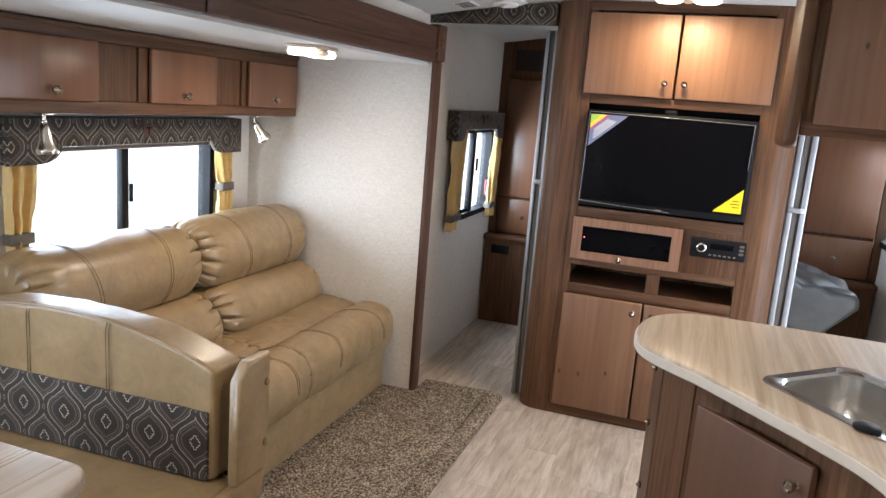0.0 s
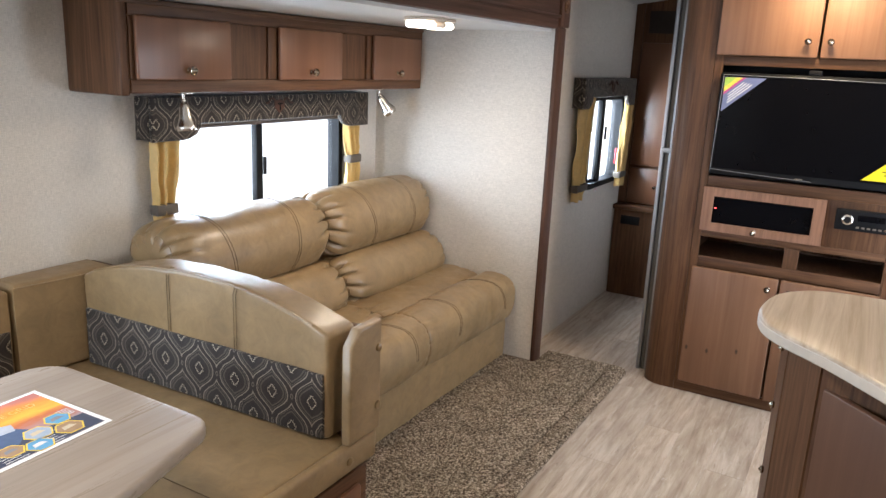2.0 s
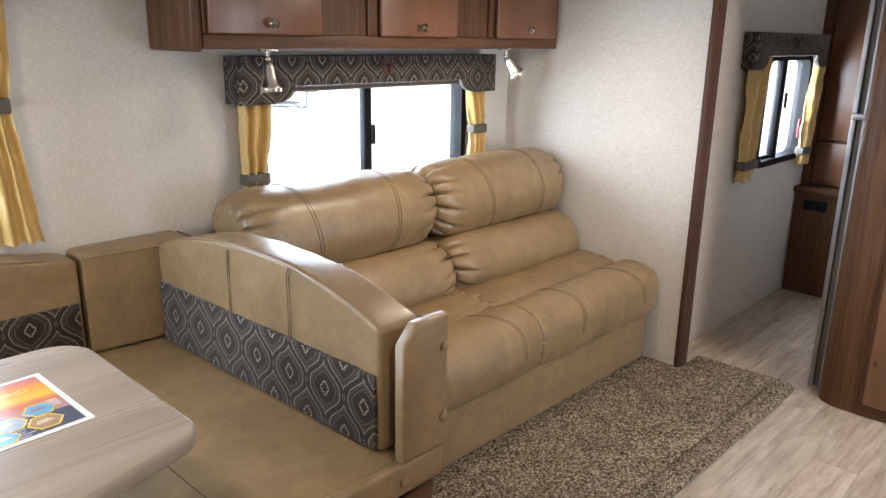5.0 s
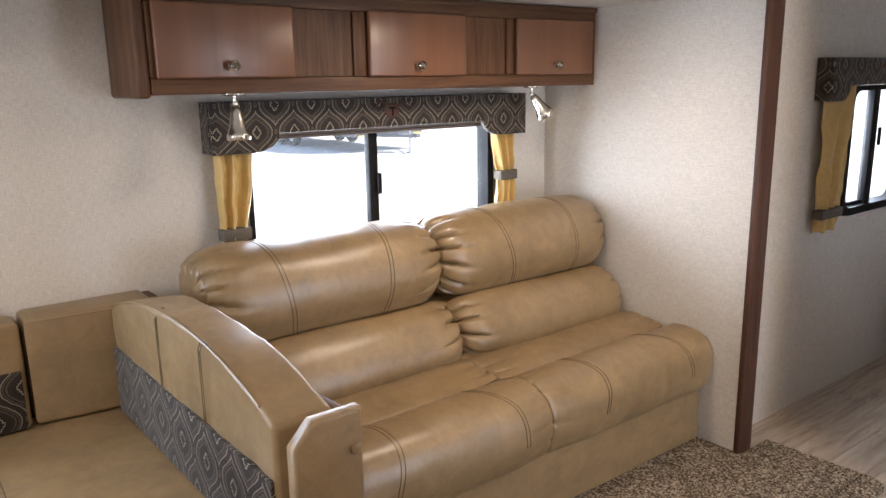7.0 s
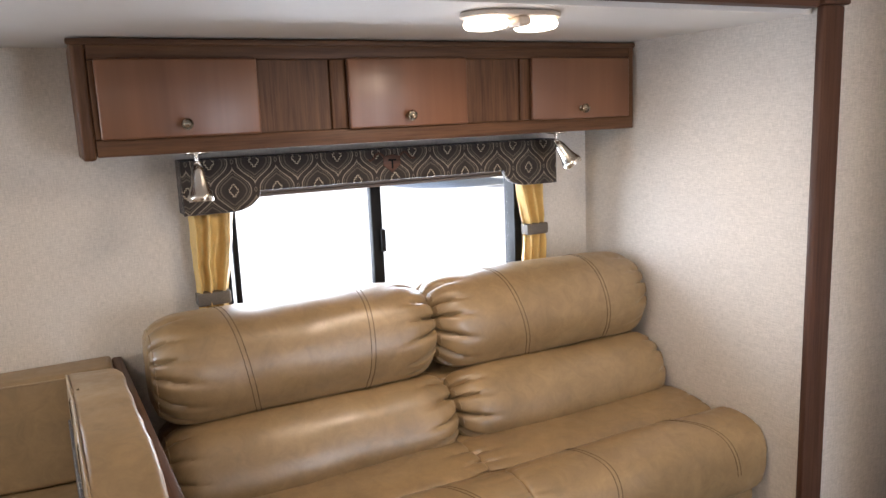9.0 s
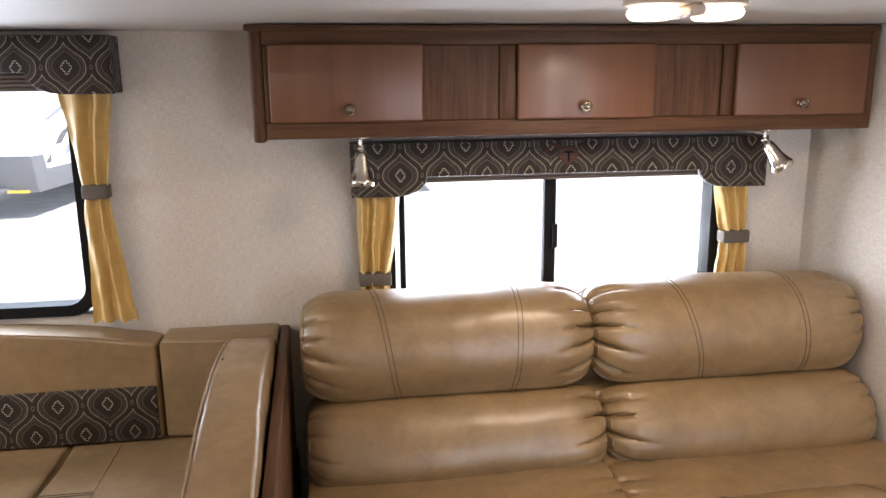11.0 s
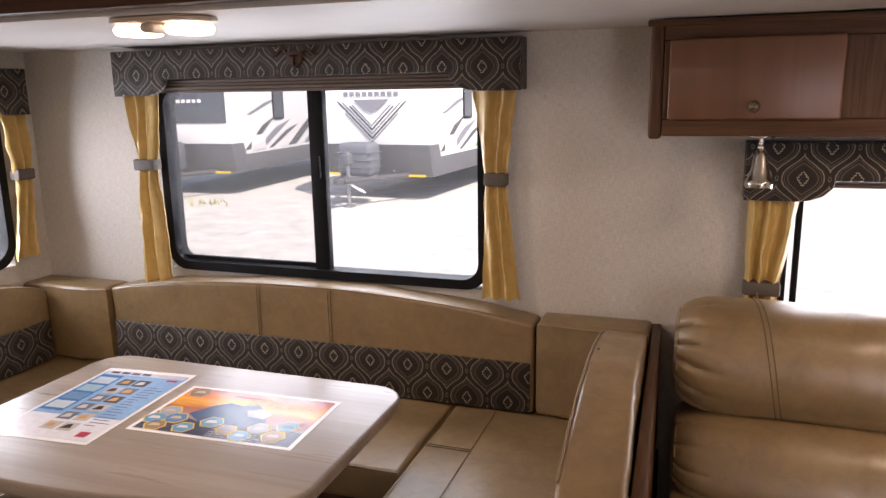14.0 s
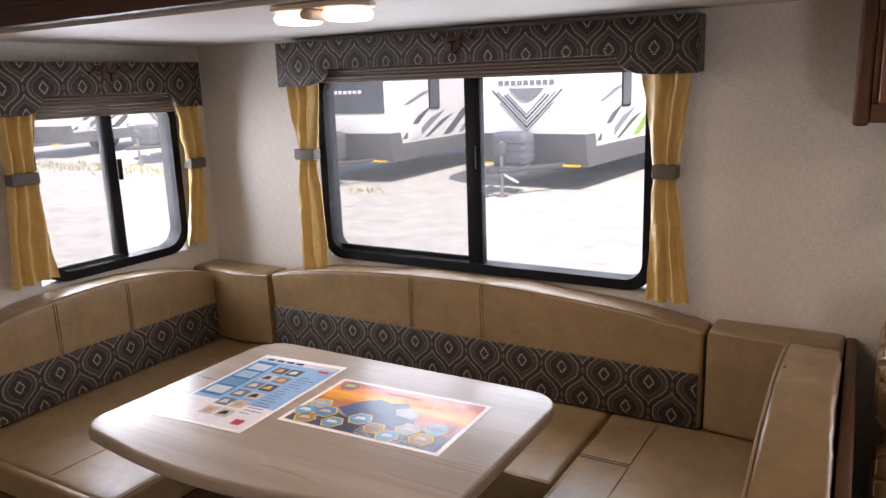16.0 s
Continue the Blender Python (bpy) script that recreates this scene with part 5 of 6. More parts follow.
for pts in ([(X - 0.041, -1.782, 1.10), (X - 0.041, -1.79, 1.52)], [(X - 0.041, -1.79, 1.525), (X - 0.040, -2.1, 1.523), (X - 0.041, -2.51, 1.518)],
            [(X - 0.041, -1.785, 1.108), (X - 0.044, -2.0, 1.100), (X - 0.041, -2.2, 1.094)], [(X - 0.041, -2.512, 1.518), (X - 0.041, -2.508, 1.32)]):
    part("film_edge", tube(pts, 0.0013, 5), film, tv)

rad = thing("car_radio", (X, -2.44, 0.90), "black radio unit with a silver knob set in the cabinet", "radio")
part("faceplate", box(X - 0.022, X - 0.001, -2.555, -2.315, 0.905, 0.995, 0.006, 3), M_BLACK, rad)
part("volume_knob", lathe([(0.022, 0), (0.022, 0.010), (0.017, 0.014), (0.001, 0.0145)], (X - 0.022, -2.362, 0.952), (-1, 0, 0), 22), M_STEEL, rad, "silver ring knob")
part("knob_cap", lathe([(0.014, 0), (0.012, 0.003), (0.001, 0.004)], (X - 0.0366, -2.362, 0.952), (-1, 0, 0), 18), M_BLACK, rad)
part("display", box(X - 0.0235, X - 0.0222, -2.50, -2.40, 0.950, 0.975), M_SCREEN, rad)
for i in range(6):
    part("button", box(X - 0.026, X - 0.0222, -2.41 - 0.021 * i, -2.397 - 0.021 * i, 0.918, 0.926, 0.001, 1), M_STEEL if i == 5 else M_BAND, rad)
    if i < 3:
        part("button", box(X - 0.026, X - 0.0222, -2.545, -2.525, 0.935 + 0.018 * i, 0.946 + 0.018 * i, 0.001, 1), M_BAND, rad)


# ---- folding doors beside the cabinet, hall and bedroom ----
def door_track(y0, y1, x, label):
    d = thing("folding_door", (x, (y0 + y1) / 2, 0), label, "folding door", "folding doors")
    n = 3
    for i in range(n):
        a = y0 + (y1 - y0) * i / n
        b = y0 + (y1 - y0) * (i + 1) / n
        m = M_ALU if i != 1 else M_BAND
        part("jamb_strip", box(x - 0.012 * (i != 1), x + 0.05, a + 0.001, b - 0.001, 0.0, 1.90, 0.004, 2), m, d)
    part("catch", box(x - 0.022, x - 0.0125, y0 + 0.004, y1 - 0.004, 1.14, 1.165, 0.004), M_ALU, d)


door_track(-1.568, -1.505, 0.30, "aluminium-edged folding door stacked against the cabinet")
door_track(-2.79, -2.705, 0.28, "aluminium-edged folding door stacked against the cabinet")
hv = thing("door_valance", (0.2, -1.29, 1.9), "dark brown ogee-patterned cloth valance over the hall opening", "valance")
wedge = [(-1.566, 1.912), (YH - 0.002, 1.902), (YH - 0.002, 1.934), (-1.15, 1.970), (-1.35, 2.000), (-1.566, 2.018)]
part("front_panel", prism(wedge, "x", 0.19, 0.22, 0.003), M_DAM_HALL, hv)
solid("header_hall", prism([(y, z - 0.0005 if z > 1.92 else z + 0.004) for y, z in wedge], "x", 0.2235, 0.26), M_WOODY, "walnut board over the hall opening", "trim", kind="structure")


def wardrobe(y0, y1, label):
    x0, x1 = 1.62, 2.04
    w = thing("wardrobe", ((x0 + x1) / 2, (y0 + y1) / 2, 0), label, "wardrobe", "bedroom wardrobes")
    part("carcass", box(x0 + 0.02, x1, y0, y1, 0.0, ZC - 0.002), M_WOOD, w)
    part("bedside_top", box(x0 - 0.10, x0 + 0.0195, y0, y1, 0.60, 0.63, 0.006), M_WOODY, w)
    part("bedside_body", box(x0 - 0.08, x0 + 0.0195, y0 + 0.01, y1 - 0.01, 0.0, 0.599), M_WOOD, w)
    part("socket", box(x0 - 0.084, x0 - 0.0805, y1 - 0.19, y1 - 0.06, 0.50, 0.56, 0.002), M_BLACK, w, "black power socket")
    d = part("wardrobe_door", box(x0, x0 + 0.0195, y0 + 0.05, y1 - 0.06, 0.90, 1.70, 0.006), M_DOORX, w)
    d2 = part("drawer_front", box(x0, x0 + 0.0195, y0 + 0.05, y1 - 0.06, 0.64, 0.88, 0.006), M_DOORX, w)
    knob(d2, (x0, (y0 + y1) / 2, 0.76), (-1, 0, 0), 0.012)
    # no recess here: a thin near-black panel paints the shade of an open cubby
    part("open_cubby", box(x0 + 0.0135, x0 + 0.0198, y0 + 0.08, y1 - 0.09, 1.76, 1.90), M_CUBBY_SHADE, w)
    part("stile", box(x0 + 0.004, x0 + 0.0197, y0, y0 + 0.045, 0.632, 1.95), M_WOOD, w)
    part("stile", box(x0 + 0.004, x0 + 0.0197, y1 - 0.055, y1, 0.632, 1.95), M_WOOD, w)


wardrobe(-1.42, YH - 0.002, "dark walnut wardrobe with bedside top at the end of the hall")
wardrobe(YB + 0.002, -2.90, "dark walnut wardrobe beside the bed")


def bed():
    b = thing("bed", (1.3, -2.15, 0), "bed with a grey quilted comforter and a plastic-wrapped mattress", "bed")
    part("platform", box(0.66, 2.03, -2.80, -1.52, 0.0, 0.38, 0.01), M_WOOD, b)
    part("mattress", soft(0.70, 2.03, -2.80, -1.50, 0.385, 0.62, 0.06, (6, 6, 3)), M_WHITE, b, "white mattress in a plastic wrap")

    def warp(p, co):
        co = co.copy()
        k = max(0.0, min(1.0, (-2.50 - co.y) / 0.70))
        puff = min(abs(math.sin((co.x + co.y) * 9)), abs(math.sin((co.x - co.y) * 9)))
        if p[2] > 0:
            co.z += 0.034 * puff ** 0.5 + 0.012 * fbm(co, 5) - 0.15 * k
        else:
            co.y += 0.14 * k
            co.z -= 0.24 * k
        return co
    grey = plain("grey_comforter", (0.115, 0.120, 0.120), 0.30, var=0.2, scale=12, bmp=0.3)
    part("comforter", soft(0.80, 1.45, -3.18, -1.75, 0.622, 0.80, 0.03, (36, 60, 4), warp), grey, b, "grey quilted satin comforter")


bed()

# ---- kitchen ----
def kitchen():
    H = 0.865
    top = thing("worktop", (-1.3, -2.8, H), "striped beige laminate worktop with a rounded peninsula end", "worktop")
    out = [(-0.785, YB + 0.004), (-0.786, -2.52)]
    end = [Vector(p) for p in ((-0.785, -2.60), (-0.788, -2.42), (-0.830, -2.305), (-0.940, -2.222), (-1.100, -2.196), (-1.235, -2.214), (-1.330, -2.272), (-1.455, -2.405), (-1.605, -2.540), (-1.725, -2.645), (-1.850, -2.735), (-2.02, -2.785), (-2.3, -2.81), (-2.6, -2.82))]
    for i in range(1, len(end) - 2):
        p = end[i - 1:i + 3]
        for j in range(6):
            t = j / 6
            q = 0.5 * (2 * p[1] + (p[2] - p[0]) * t + (2 * p[0] - 5 * p[1] + 4 * p[2] - p[3]) * t * t + (3 * p[1] - p[0] - 3 * p[2] + p[3]) * t ** 3)
            out.append((q.x, q.y))
    out += [(-2.3, -2.81), (-2.6, -2.82), (-2.6, YB + 0.004)]
    U, V, O = Vector((0.707, -0.707)), Vector((-0.76, -0.65)), Vector((-1.405, -2.530))
    place = lambda a, b: tuple(O + U * a + V * b)
    hole = [place(a, b) for a, b in rounded(0.018, 0.35, 0.018, 0.60, 0.05)]
    bm = bmesh.new()
    loops = []
    for pts in (out, hole):
        vs = [bm.verts.new((x, y, H)) for x, y in pts]
        loops.append([bm.edges.new((vs[i], vs[(i + 1) % len(vs)])) for i in range(len(vs))])
    rim = set(v for e in loops[0] for v in e.verts)
    bmesh.ops.triangle_fill(bm, edges=loops[0] + loops[1], use_beauty=True)
    tops = bm.faces[:]
    g = bmesh.ops.extrude_face_region(bm, geom=tops)
    low = [e for e in g["geom"] if isinstance(e, bmesh.types.BMVert)]
    bmesh.ops.translate(bm, verts=low, vec=(0, 0, -0.038))
    bm.normal_update()
    flat = lambda e: any(abs(f.normal.z) < 0.3 for f in e.link_faces) and any(abs(f.normal.z) > 0.7 for f in e.link_faces)
    bmesh.ops.bevel(bm, geom=[e for e in bm.edges if flat(e) and e.verts[0] in rim and e.verts[1] in rim], offset=0.010, segments=3, affect="EDGES", profile=0.5)
    part("counter_slab", bm, M_TOPY, top)
    band = [Vector((*p, 0)) for p in out[1:-2]]
    eb = bmesh.new()
    rows = []
    for i, p in enumerate(band):
        t = (band[min(i + 1, len(band) - 1)] - band[max(i - 1, 0)]).normalized()
        nrm = Vector((t.y, -t.x, 0)) * 0.0025
        if nrm.dot(p - Vector((-1.15, -2.9, 0))) < 0:
            nrm = -nrm
        rows.append([eb.verts.new(p + nrm * f + Vector((0, 0, z))) for f, z in ((0.2, H - 0.036), (1, H - 0.034), (1, H - 0.011), (0.2, H - 0.009))])
    for A, B in zip(rows, rows[1:]):
        for j in range(3):
            eb.faces.new((A[j], A[j + 1], B[j + 1], B[j]))
    part("edge_band", eb, M_EDGE, top, "pale grey laminate edge band")
    base = thing("peninsula_cabinet", (-1.3, -2.8, 0), "walnut-stained kitchen cabinet under the worktop", "cabinet")
    inn = [(-0.84, YB + 0.004), (-0.84, -2.50), (-1.00, -2.28), (-1.29, -2.315), (-1.415, -2.40), (-1.52, -2.57), (-1.66, -2.68), (-1.90, -2.80), (-2.5, -2.87), (-2.5, YB + 0.004)]
    shell = [Vector(p) for p in inn]
    for a, b in zip(shell, shell[1:]):
        t = (b - a).normalized()
        nrm = Vector((-t.y, t.x)) * 0.018
        part("side_panel", prism([tuple(a), tuple(b), tuple(b - nrm), tuple(a - nrm)], "z", 0.0, H - 0.040), M_WOOD, base)
    nrm = Vector((-0.85, 0.53))
    a, b2 = Vector((-1.425, -2.415)) + nrm * 0.001, Vector((-1.665, -2.683)) + nrm * 0.03
    d = (b2 - a).normalized()
    nrm = Vector((d.y, -d.x))
    nrm = nrm if nrm.dot(Vector((-1, 1))) > 0 else -nrm
    f = [a + nrm * 0.001, b2 + nrm * 0.001, b2 + nrm * 0.021, a + nrm * 0.021]
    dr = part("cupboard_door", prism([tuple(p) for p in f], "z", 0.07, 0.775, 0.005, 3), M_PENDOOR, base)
    kp = b2 - d * 0.035 + nrm * 0.021
    knob(dr, (kp.x, kp.y, 0.715), (nrm.x, nrm.y, 0), 0.015)
    for kz in (0.745, 0.56, 0.34):
        knob(base, (-1.10, -2.292, kz), (-0.1, 1, 0), 0.012)
    sink = thing("kitchen_sink", (-1.4, -2.8, H - 0.15), "stainless steel sink set in the worktop", "sink")

    def bowl(specs):
        bm = bmesh.new()
        rings = [[bm.verts.new((*place(a, b), z)) for a, b in rounded(m, 0.368 - m, m, 0.618 - m, r)] for m, r, z in specs]
        for A, B in zip(rings, rings[1:]):
            for k in range(len(A)):
                bm.faces.new((A[k], A[(k + 1) % len(A)], B[(k + 1) % len(A)], B[k]))
        return bm, rings

    bm, _ = bowl(((0.0, 0.05, H + 0.0012), (0.002, 0.05, H + 0.004), (0.030, 0.06, H + 0.003), (0.036, 0.06, H - 0.004)))
    part("rim", bm, M_SINK, sink)
    bm, rings = bowl(((0.0362, 0.06, H - 0.0042), (0.040, 0.06, H - 0.06), (0.050, 0.06, H - 0.125), (0.075, 0.05, H - 0.148)))
    bm.faces.new(rings[-1])
    part("bowl", bm, M_SINK, sink)
    part("drain", lathe([(0.030, 0), (0.030, 0.002), (0.022, 0.003), (0.001, 0.001)], (*place(0.184, 0.30), H - 0.1475), (0, 0, 1), 20), M_BLACK, sink)
    st = thing("sink_stopper", (*place(0.0, 0.33), H), "black rubber sink stopper lying on the rim", "stopper")
    part("disc", lathe([(0.030, 0.0045), (0.030, 0.010), (0.026, 0.013), (0.001, 0.014)], (*place(0.015, 0.33), H), (0, 0, 1), 20), M_BLACK, st)
    up = thing("kitchen_overhead_cabinet", (-0.6, -3.0, 1.49), "walnut overhead kitchen cabinet with a knotty alder door over the peninsula", "cabinet")
    part("carcass", box(-0.68, -0.35, YB + 0.004, -2.607, 1.502, ZC - 0.002, 0.004), M_WOODY, up)
    part("bottom_rail", box(-0.700, -0.6805, YB + 0.004, -2.605, 1.500, 1.545, 0.003), M_WOODY, up)
    part("stile", box(-0.700, -0.6805, -2.655, -2.605, 1.5455, 1.985, 0.003), M_WOOD, up)
    part("top_rail", box(-0.700, -0.6805, YB + 0.004, -2.605, 1.9855, ZC - 0.002, 0.003), M_WOODY, up)
    part("door", box(-0.722, -0.701, -3.3, -2.640, 1.538, 1.98, 0.006, 3), M_DOOR, up, "knotty alder slab door")
    part("rounded_end_panel", prism(rounded(-0.745, -0.36, 1.455, ZC - 0.002, 0.030), "y", -2.603, -2.560, 0.014, 3), M_WOOD, up)


kitchen()

# ---- outside ----
GZ = -0.68
M_GRAVEL = plain("pale_gravel", (0.47, 0.46, 0.43), 0.9, var=0.26, scale=3.5, bmp=0.6)
M_RVW = plain("white_gelcoat", (0.78, 0.78, 0.78), 0.3, var=0.03, scale=2)
M_RVG = plain("grey_skirt", (0.105, 0.108, 0.115), 0.5, var=0.08, scale=3)
M_RVD = plain("dark_tinted", (0.075, 0.085, 0.10), 0.15, var=0.1, scale=3)
M_TYRE = plain("tyre_rubber", (0.02, 0.02, 0.02), 0.8)
# both decal colours are lightened to carry the haze over the yard
M_DECAL = plain("black_decal", (0.075, 0.075, 0.080), 0.4)
M_DECALG = plain("grey_decal", (0.22, 0.23, 0.26), 0.4)
M_GREEN = plain("green_decal", (0.22, 0.42, 0.05), 0.4)
M_TANK = plain("grey_tank_cover", (0.12, 0.13, 0.15), 0.55, var=0.08)
M_YEL = plain("yellow_marker", (0.75, 0.5, 0.02), 0.5)
M_GRASS = plain("dry_grass", (0.34, 0.34, 0.15), 0.8, var=0.3, scale=8)

bm = bmesh.new()
bmesh.ops.create_grid(bm, x_segments=90, y_segments=90, size=300)
for v in bm.verts:
    v.co.z = GZ + 0.03 * fbm(v.co, 0.08)
solid("ground", bm, M_GRAVEL, "pale sunlit gravel yard", "ground", kind="structure")

bm = bmesh.new()
rnd = random.Random(5)
for i in range(700):
    x, y = rnd.choice(((rnd.gauss(-11.0, 0.25), rnd.gauss(10.1, 0.15)) if i % 9 == 0 else (rnd.uniform(-26, -15), rnd.gauss(11.8, 0.4)), (rnd.uniform(-26, -15), rnd.gauss(11.3, 0.5)), (rnd.uniform(-26, -15), rnd.gauss(11.3, 0.5))))
    h = rnd.uniform(0.05, 0.20)
    a = rnd.uniform(0, 6.28)
    dx, dy = 0.03 * math.cos(a), 0.03 * math.sin(a)
    z = GZ - 0.02
    bm.faces.new([bm.verts.new(p) for p in ((x - dx, y - dy, z), (x + dx, y + dy, z), (x + rnd.gauss(0, 0.05), y + rnd.gauss(0, 0.05), z + h))])
solid("grass", bm, M_GRASS, "tufts of dry grass on the gravel", "grass", kind="stuff")


def trailer(cx, cy, turn, label, style):
    """A travel trailer that points its hitch towards -y before it is turned; local x across, y back, z up from the ground."""
    T = thing("travel_trailer", (cx, cy, GZ), label, "trailer", "parked trailers")
    T.rotation_euler = (0, 0, radians(turn))
    L, W = 7.6, 1.25

    def lp(name, bm, mat, lb="", parent=None):
        ob = new(name, finish(name, bm, mat))
        ob.parent = parent or T
        if lb:
            tagged(ob, lb)
        return ob

    side = [(0.12, 0.62), (0.0, 1.15), (0.0, 2.2), (0.25, 2.65), (0.75, 3.0), (1.3, 3.15), (L - 0.2, 3.2), (L, 3.0), (L, 0.62)]
    shell = lp("shell", prism(side, "x", -W, W, 0.05, 3), M_RVW)
    lp("skirt", prism([(-0.02, 1.12), (0.09, 0.60), (0.17, 0.48), (L - 0.1, 0.48), (L - 0.1, 0.66), (0.6, 0.66), (0.45, 1.12)], "x", -W - 0.006, W + 0.006, 0.01), M_RVG)
    lp("side_skirt", box(-W - 0.012, W + 0.012, 0.5, L - 0.2, 0.50, 0.86, 0.01), M_RVG)
    fr = lambda name, pts, m: lp(name, prism(pts, "y", -0.018, -0.002), m)
    if style == "v":
        for s in (-1, 1):
            for k, (w, off, m, hi) in enumerate(((0.035, 0.0, M_DECAL, 0.78), (0.022, 0.09, M_DECALG, 0.66), (0.030, 0.17, M_DECAL, 0.50), (0.020, 0.26, M_DECALG, 0.44), (0.018, -0.06, M_DECALG, 0.60))):
                z0 = 1.22 + off
                a = [(0.0, z0), (s * hi, z0 + hi * 0.95), (s * (hi - 0.02), z0 + hi * 0.95 + w * 0.6), (0.0, z0 + w * 1.4)]
                lp("front_decal", prism(a if s > 0 else a[::-1], "y", -0.010 - 0.002 * k, -0.002), m)
        # lettering as plain bars
        bars = bmesh.new()
        for i in range(9):
            merge(bars, box(-0.62 + i * 0.14, -0.52 + i * 0.14, -0.012, -0.002, 2.06, 2.15))
        lp("front_lettering", bars, M_DECALG)
        lp("front_window", prism([(-0.40, 2.0), (-0.16, 1.80), (0.0, 1.74), (0.16, 1.80), (0.40, 2.0)], "y", -0.022, -0.019), M_DECALG)
    else:
        cap = [(-0.014, 1.55), (-0.014, 2.2), (0.24, 2.67), (0.75, 3.02), (0.80, 2.95), (0.30, 2.6), (0.06, 2.15), (0.06, 1.55)]
        lp("front_cap", prism(cap, "x", -W + 0.1, W - 0.1, 0.01), M_RVD, "dark tinted front cap")
        bars = bmesh.new()
        for i in range(9):
            merge(bars, box(-0.55 + i * 0.13, -0.46 + i * 0.13, -0.022, -0.016, 1.98, 2.05))
        lp("front_lettering", bars, M_PAPER)
    sx = W + 0.004
    for y0, z0, dy, dz, w, m in ((0.5, 0.95, 1.4, 0.7, 0.10, M_DECAL), (0.9, 0.92, 1.7, 0.62, 0.16, M_DECALG), (1.5, 0.92, 1.5, 0.5, 0.08, M_DECAL),
                                 (2.4, 0.92, 1.9, 0.8, 0.20, M_GREEN if style == "v" else M_DECAL), (3.2, 0.92, 1.9, 0.85, 0.12, M_DECALG), (0.6, 1.7, 1.5, 0.35, 0.10, M_DECALG), (4.4, 0.92, 1.6, 0.9, 0.25, M_GREEN if style == "v" else M_DECALG)):
        pts = [(y0, z0), (y0 + w * 2, z0), (y0 + dy, z0 + dz), (y0 + dy * 0.55, z0 + dz * 0.72)]
        lp("side_decal", prism(pts, "x", sx, sx + 0.004), m)
    for y0, y1, z0, z1 in ((1.75, 2.25, 1.55, 2.3), (4.0, 4.6, 1.5, 2.2)):
        w = lp("side_window", prism(rounded(y0, y1, z0, z1, 0.06), "x", sx, sx + 0.02, 0.004), M_BLACK)
        lp("pane", prism(rounded(y0 + 0.05, y1 - 0.05, z0 + 0.05, z1 - 0.05, 0.04), "x", sx + 0.0202, sx + 0.024), M_RVD, "", w)
    lp("hatch", box(sx, sx + 0.012, 0.75, 1.35, 0.92, 1.25, 0.005), M_RVW)
    for s in (-1, 1):
        for y in (4.3, 5.2):
            w = lp("wheel", lathe([(0.20, -0.11), (0.33, -0.11), (0.36, -0.07), (0.36, 0.07), (0.33, 0.11), (0.20, 0.11)], (s * (W - 0.10), y, 0.36), (1, 0, 0), 26), M_TYRE)
            lp("rim", lathe([(0.20, -0.08), (0.16, -0.02), (0.05, 0.0), (0.05, 0.08), (0.16, 0.08), (0.20, 0.115)], (s * (W - 0.10), y, 0.36), (s, 0, 0), 20), M_ALU, "", w)
        lp("tongue_rail", tube([(s * 0.85, 0.35, 0.52), (s * 0.05, -1.25, 0.52)], 0.05, 8), M_DECAL)
        lp("marker", box(s * 0.95 - 0.18, s * 0.95 + 0.18, 0.02, 0.06, 0.49, 0.53), M_YEL)
    lp("coupler", box(-0.07, 0.07, -1.45, -1.15, 0.48, 0.60, 0.02), M_DECAL)
    lp("jack_post", tube([(0, -1.0, 0.05), (0, -1.0, 1.05)], 0.035, 12), M_ALU)
    lp("jack_foot", box(-0.09, 0.09, -1.09, -0.91, 0.0, 0.05, 0.01), M_ALU)
    lp("jack_motor", box(-0.08, 0.08, -1.09, -0.92, 0.80, 1.02, 0.03, 3), M_RVG)
    tank = lp("tank_cover", box(-0.36, 0.36, -0.80, -0.32, 0.56, 1.20, 0.10, 4), M_TANK, "grey moulded gas bottle cover")
    for z in (0.72, 0.86, 1.0):
        lp("moulded_rib", box(-0.368, 0.368, -0.808, -0.312, z, z + 0.02, 0.008), M_RVG, "", tank)
    lp("safety_cable", tube([(0.05 + 0.25 * math.sin(i * 0.35), -1.0 - 0.12 * math.cos(i * 0.5), 0.50 - 0.22 * math.sin(i * 0.32)) for i in range(10)], 0.012, 6), M_WHITE)
    return T


trailer(-7.95, 11.35, -4, "white trailer with black chevron graphics parked on the gravel", "v")
trailer(-12.35, 11.1, 2, "white trailer with a dark tinted front cap parked on the gravel", "cap")
trailer(-21.6, 13.6, 10, "white trailer parked far off beyond the grass", "v")
trailer(-27.5, 13.0, 14, "trailer with a dark front parked far off beyond the grass", "cap")
trailer(-0.55, 13.2, 0, "white trailer parked across the gravel behind the sofa window", "v")
trailer(10.5, 17.0, 0, "white trailer parked far across the gravel yard", "cap")

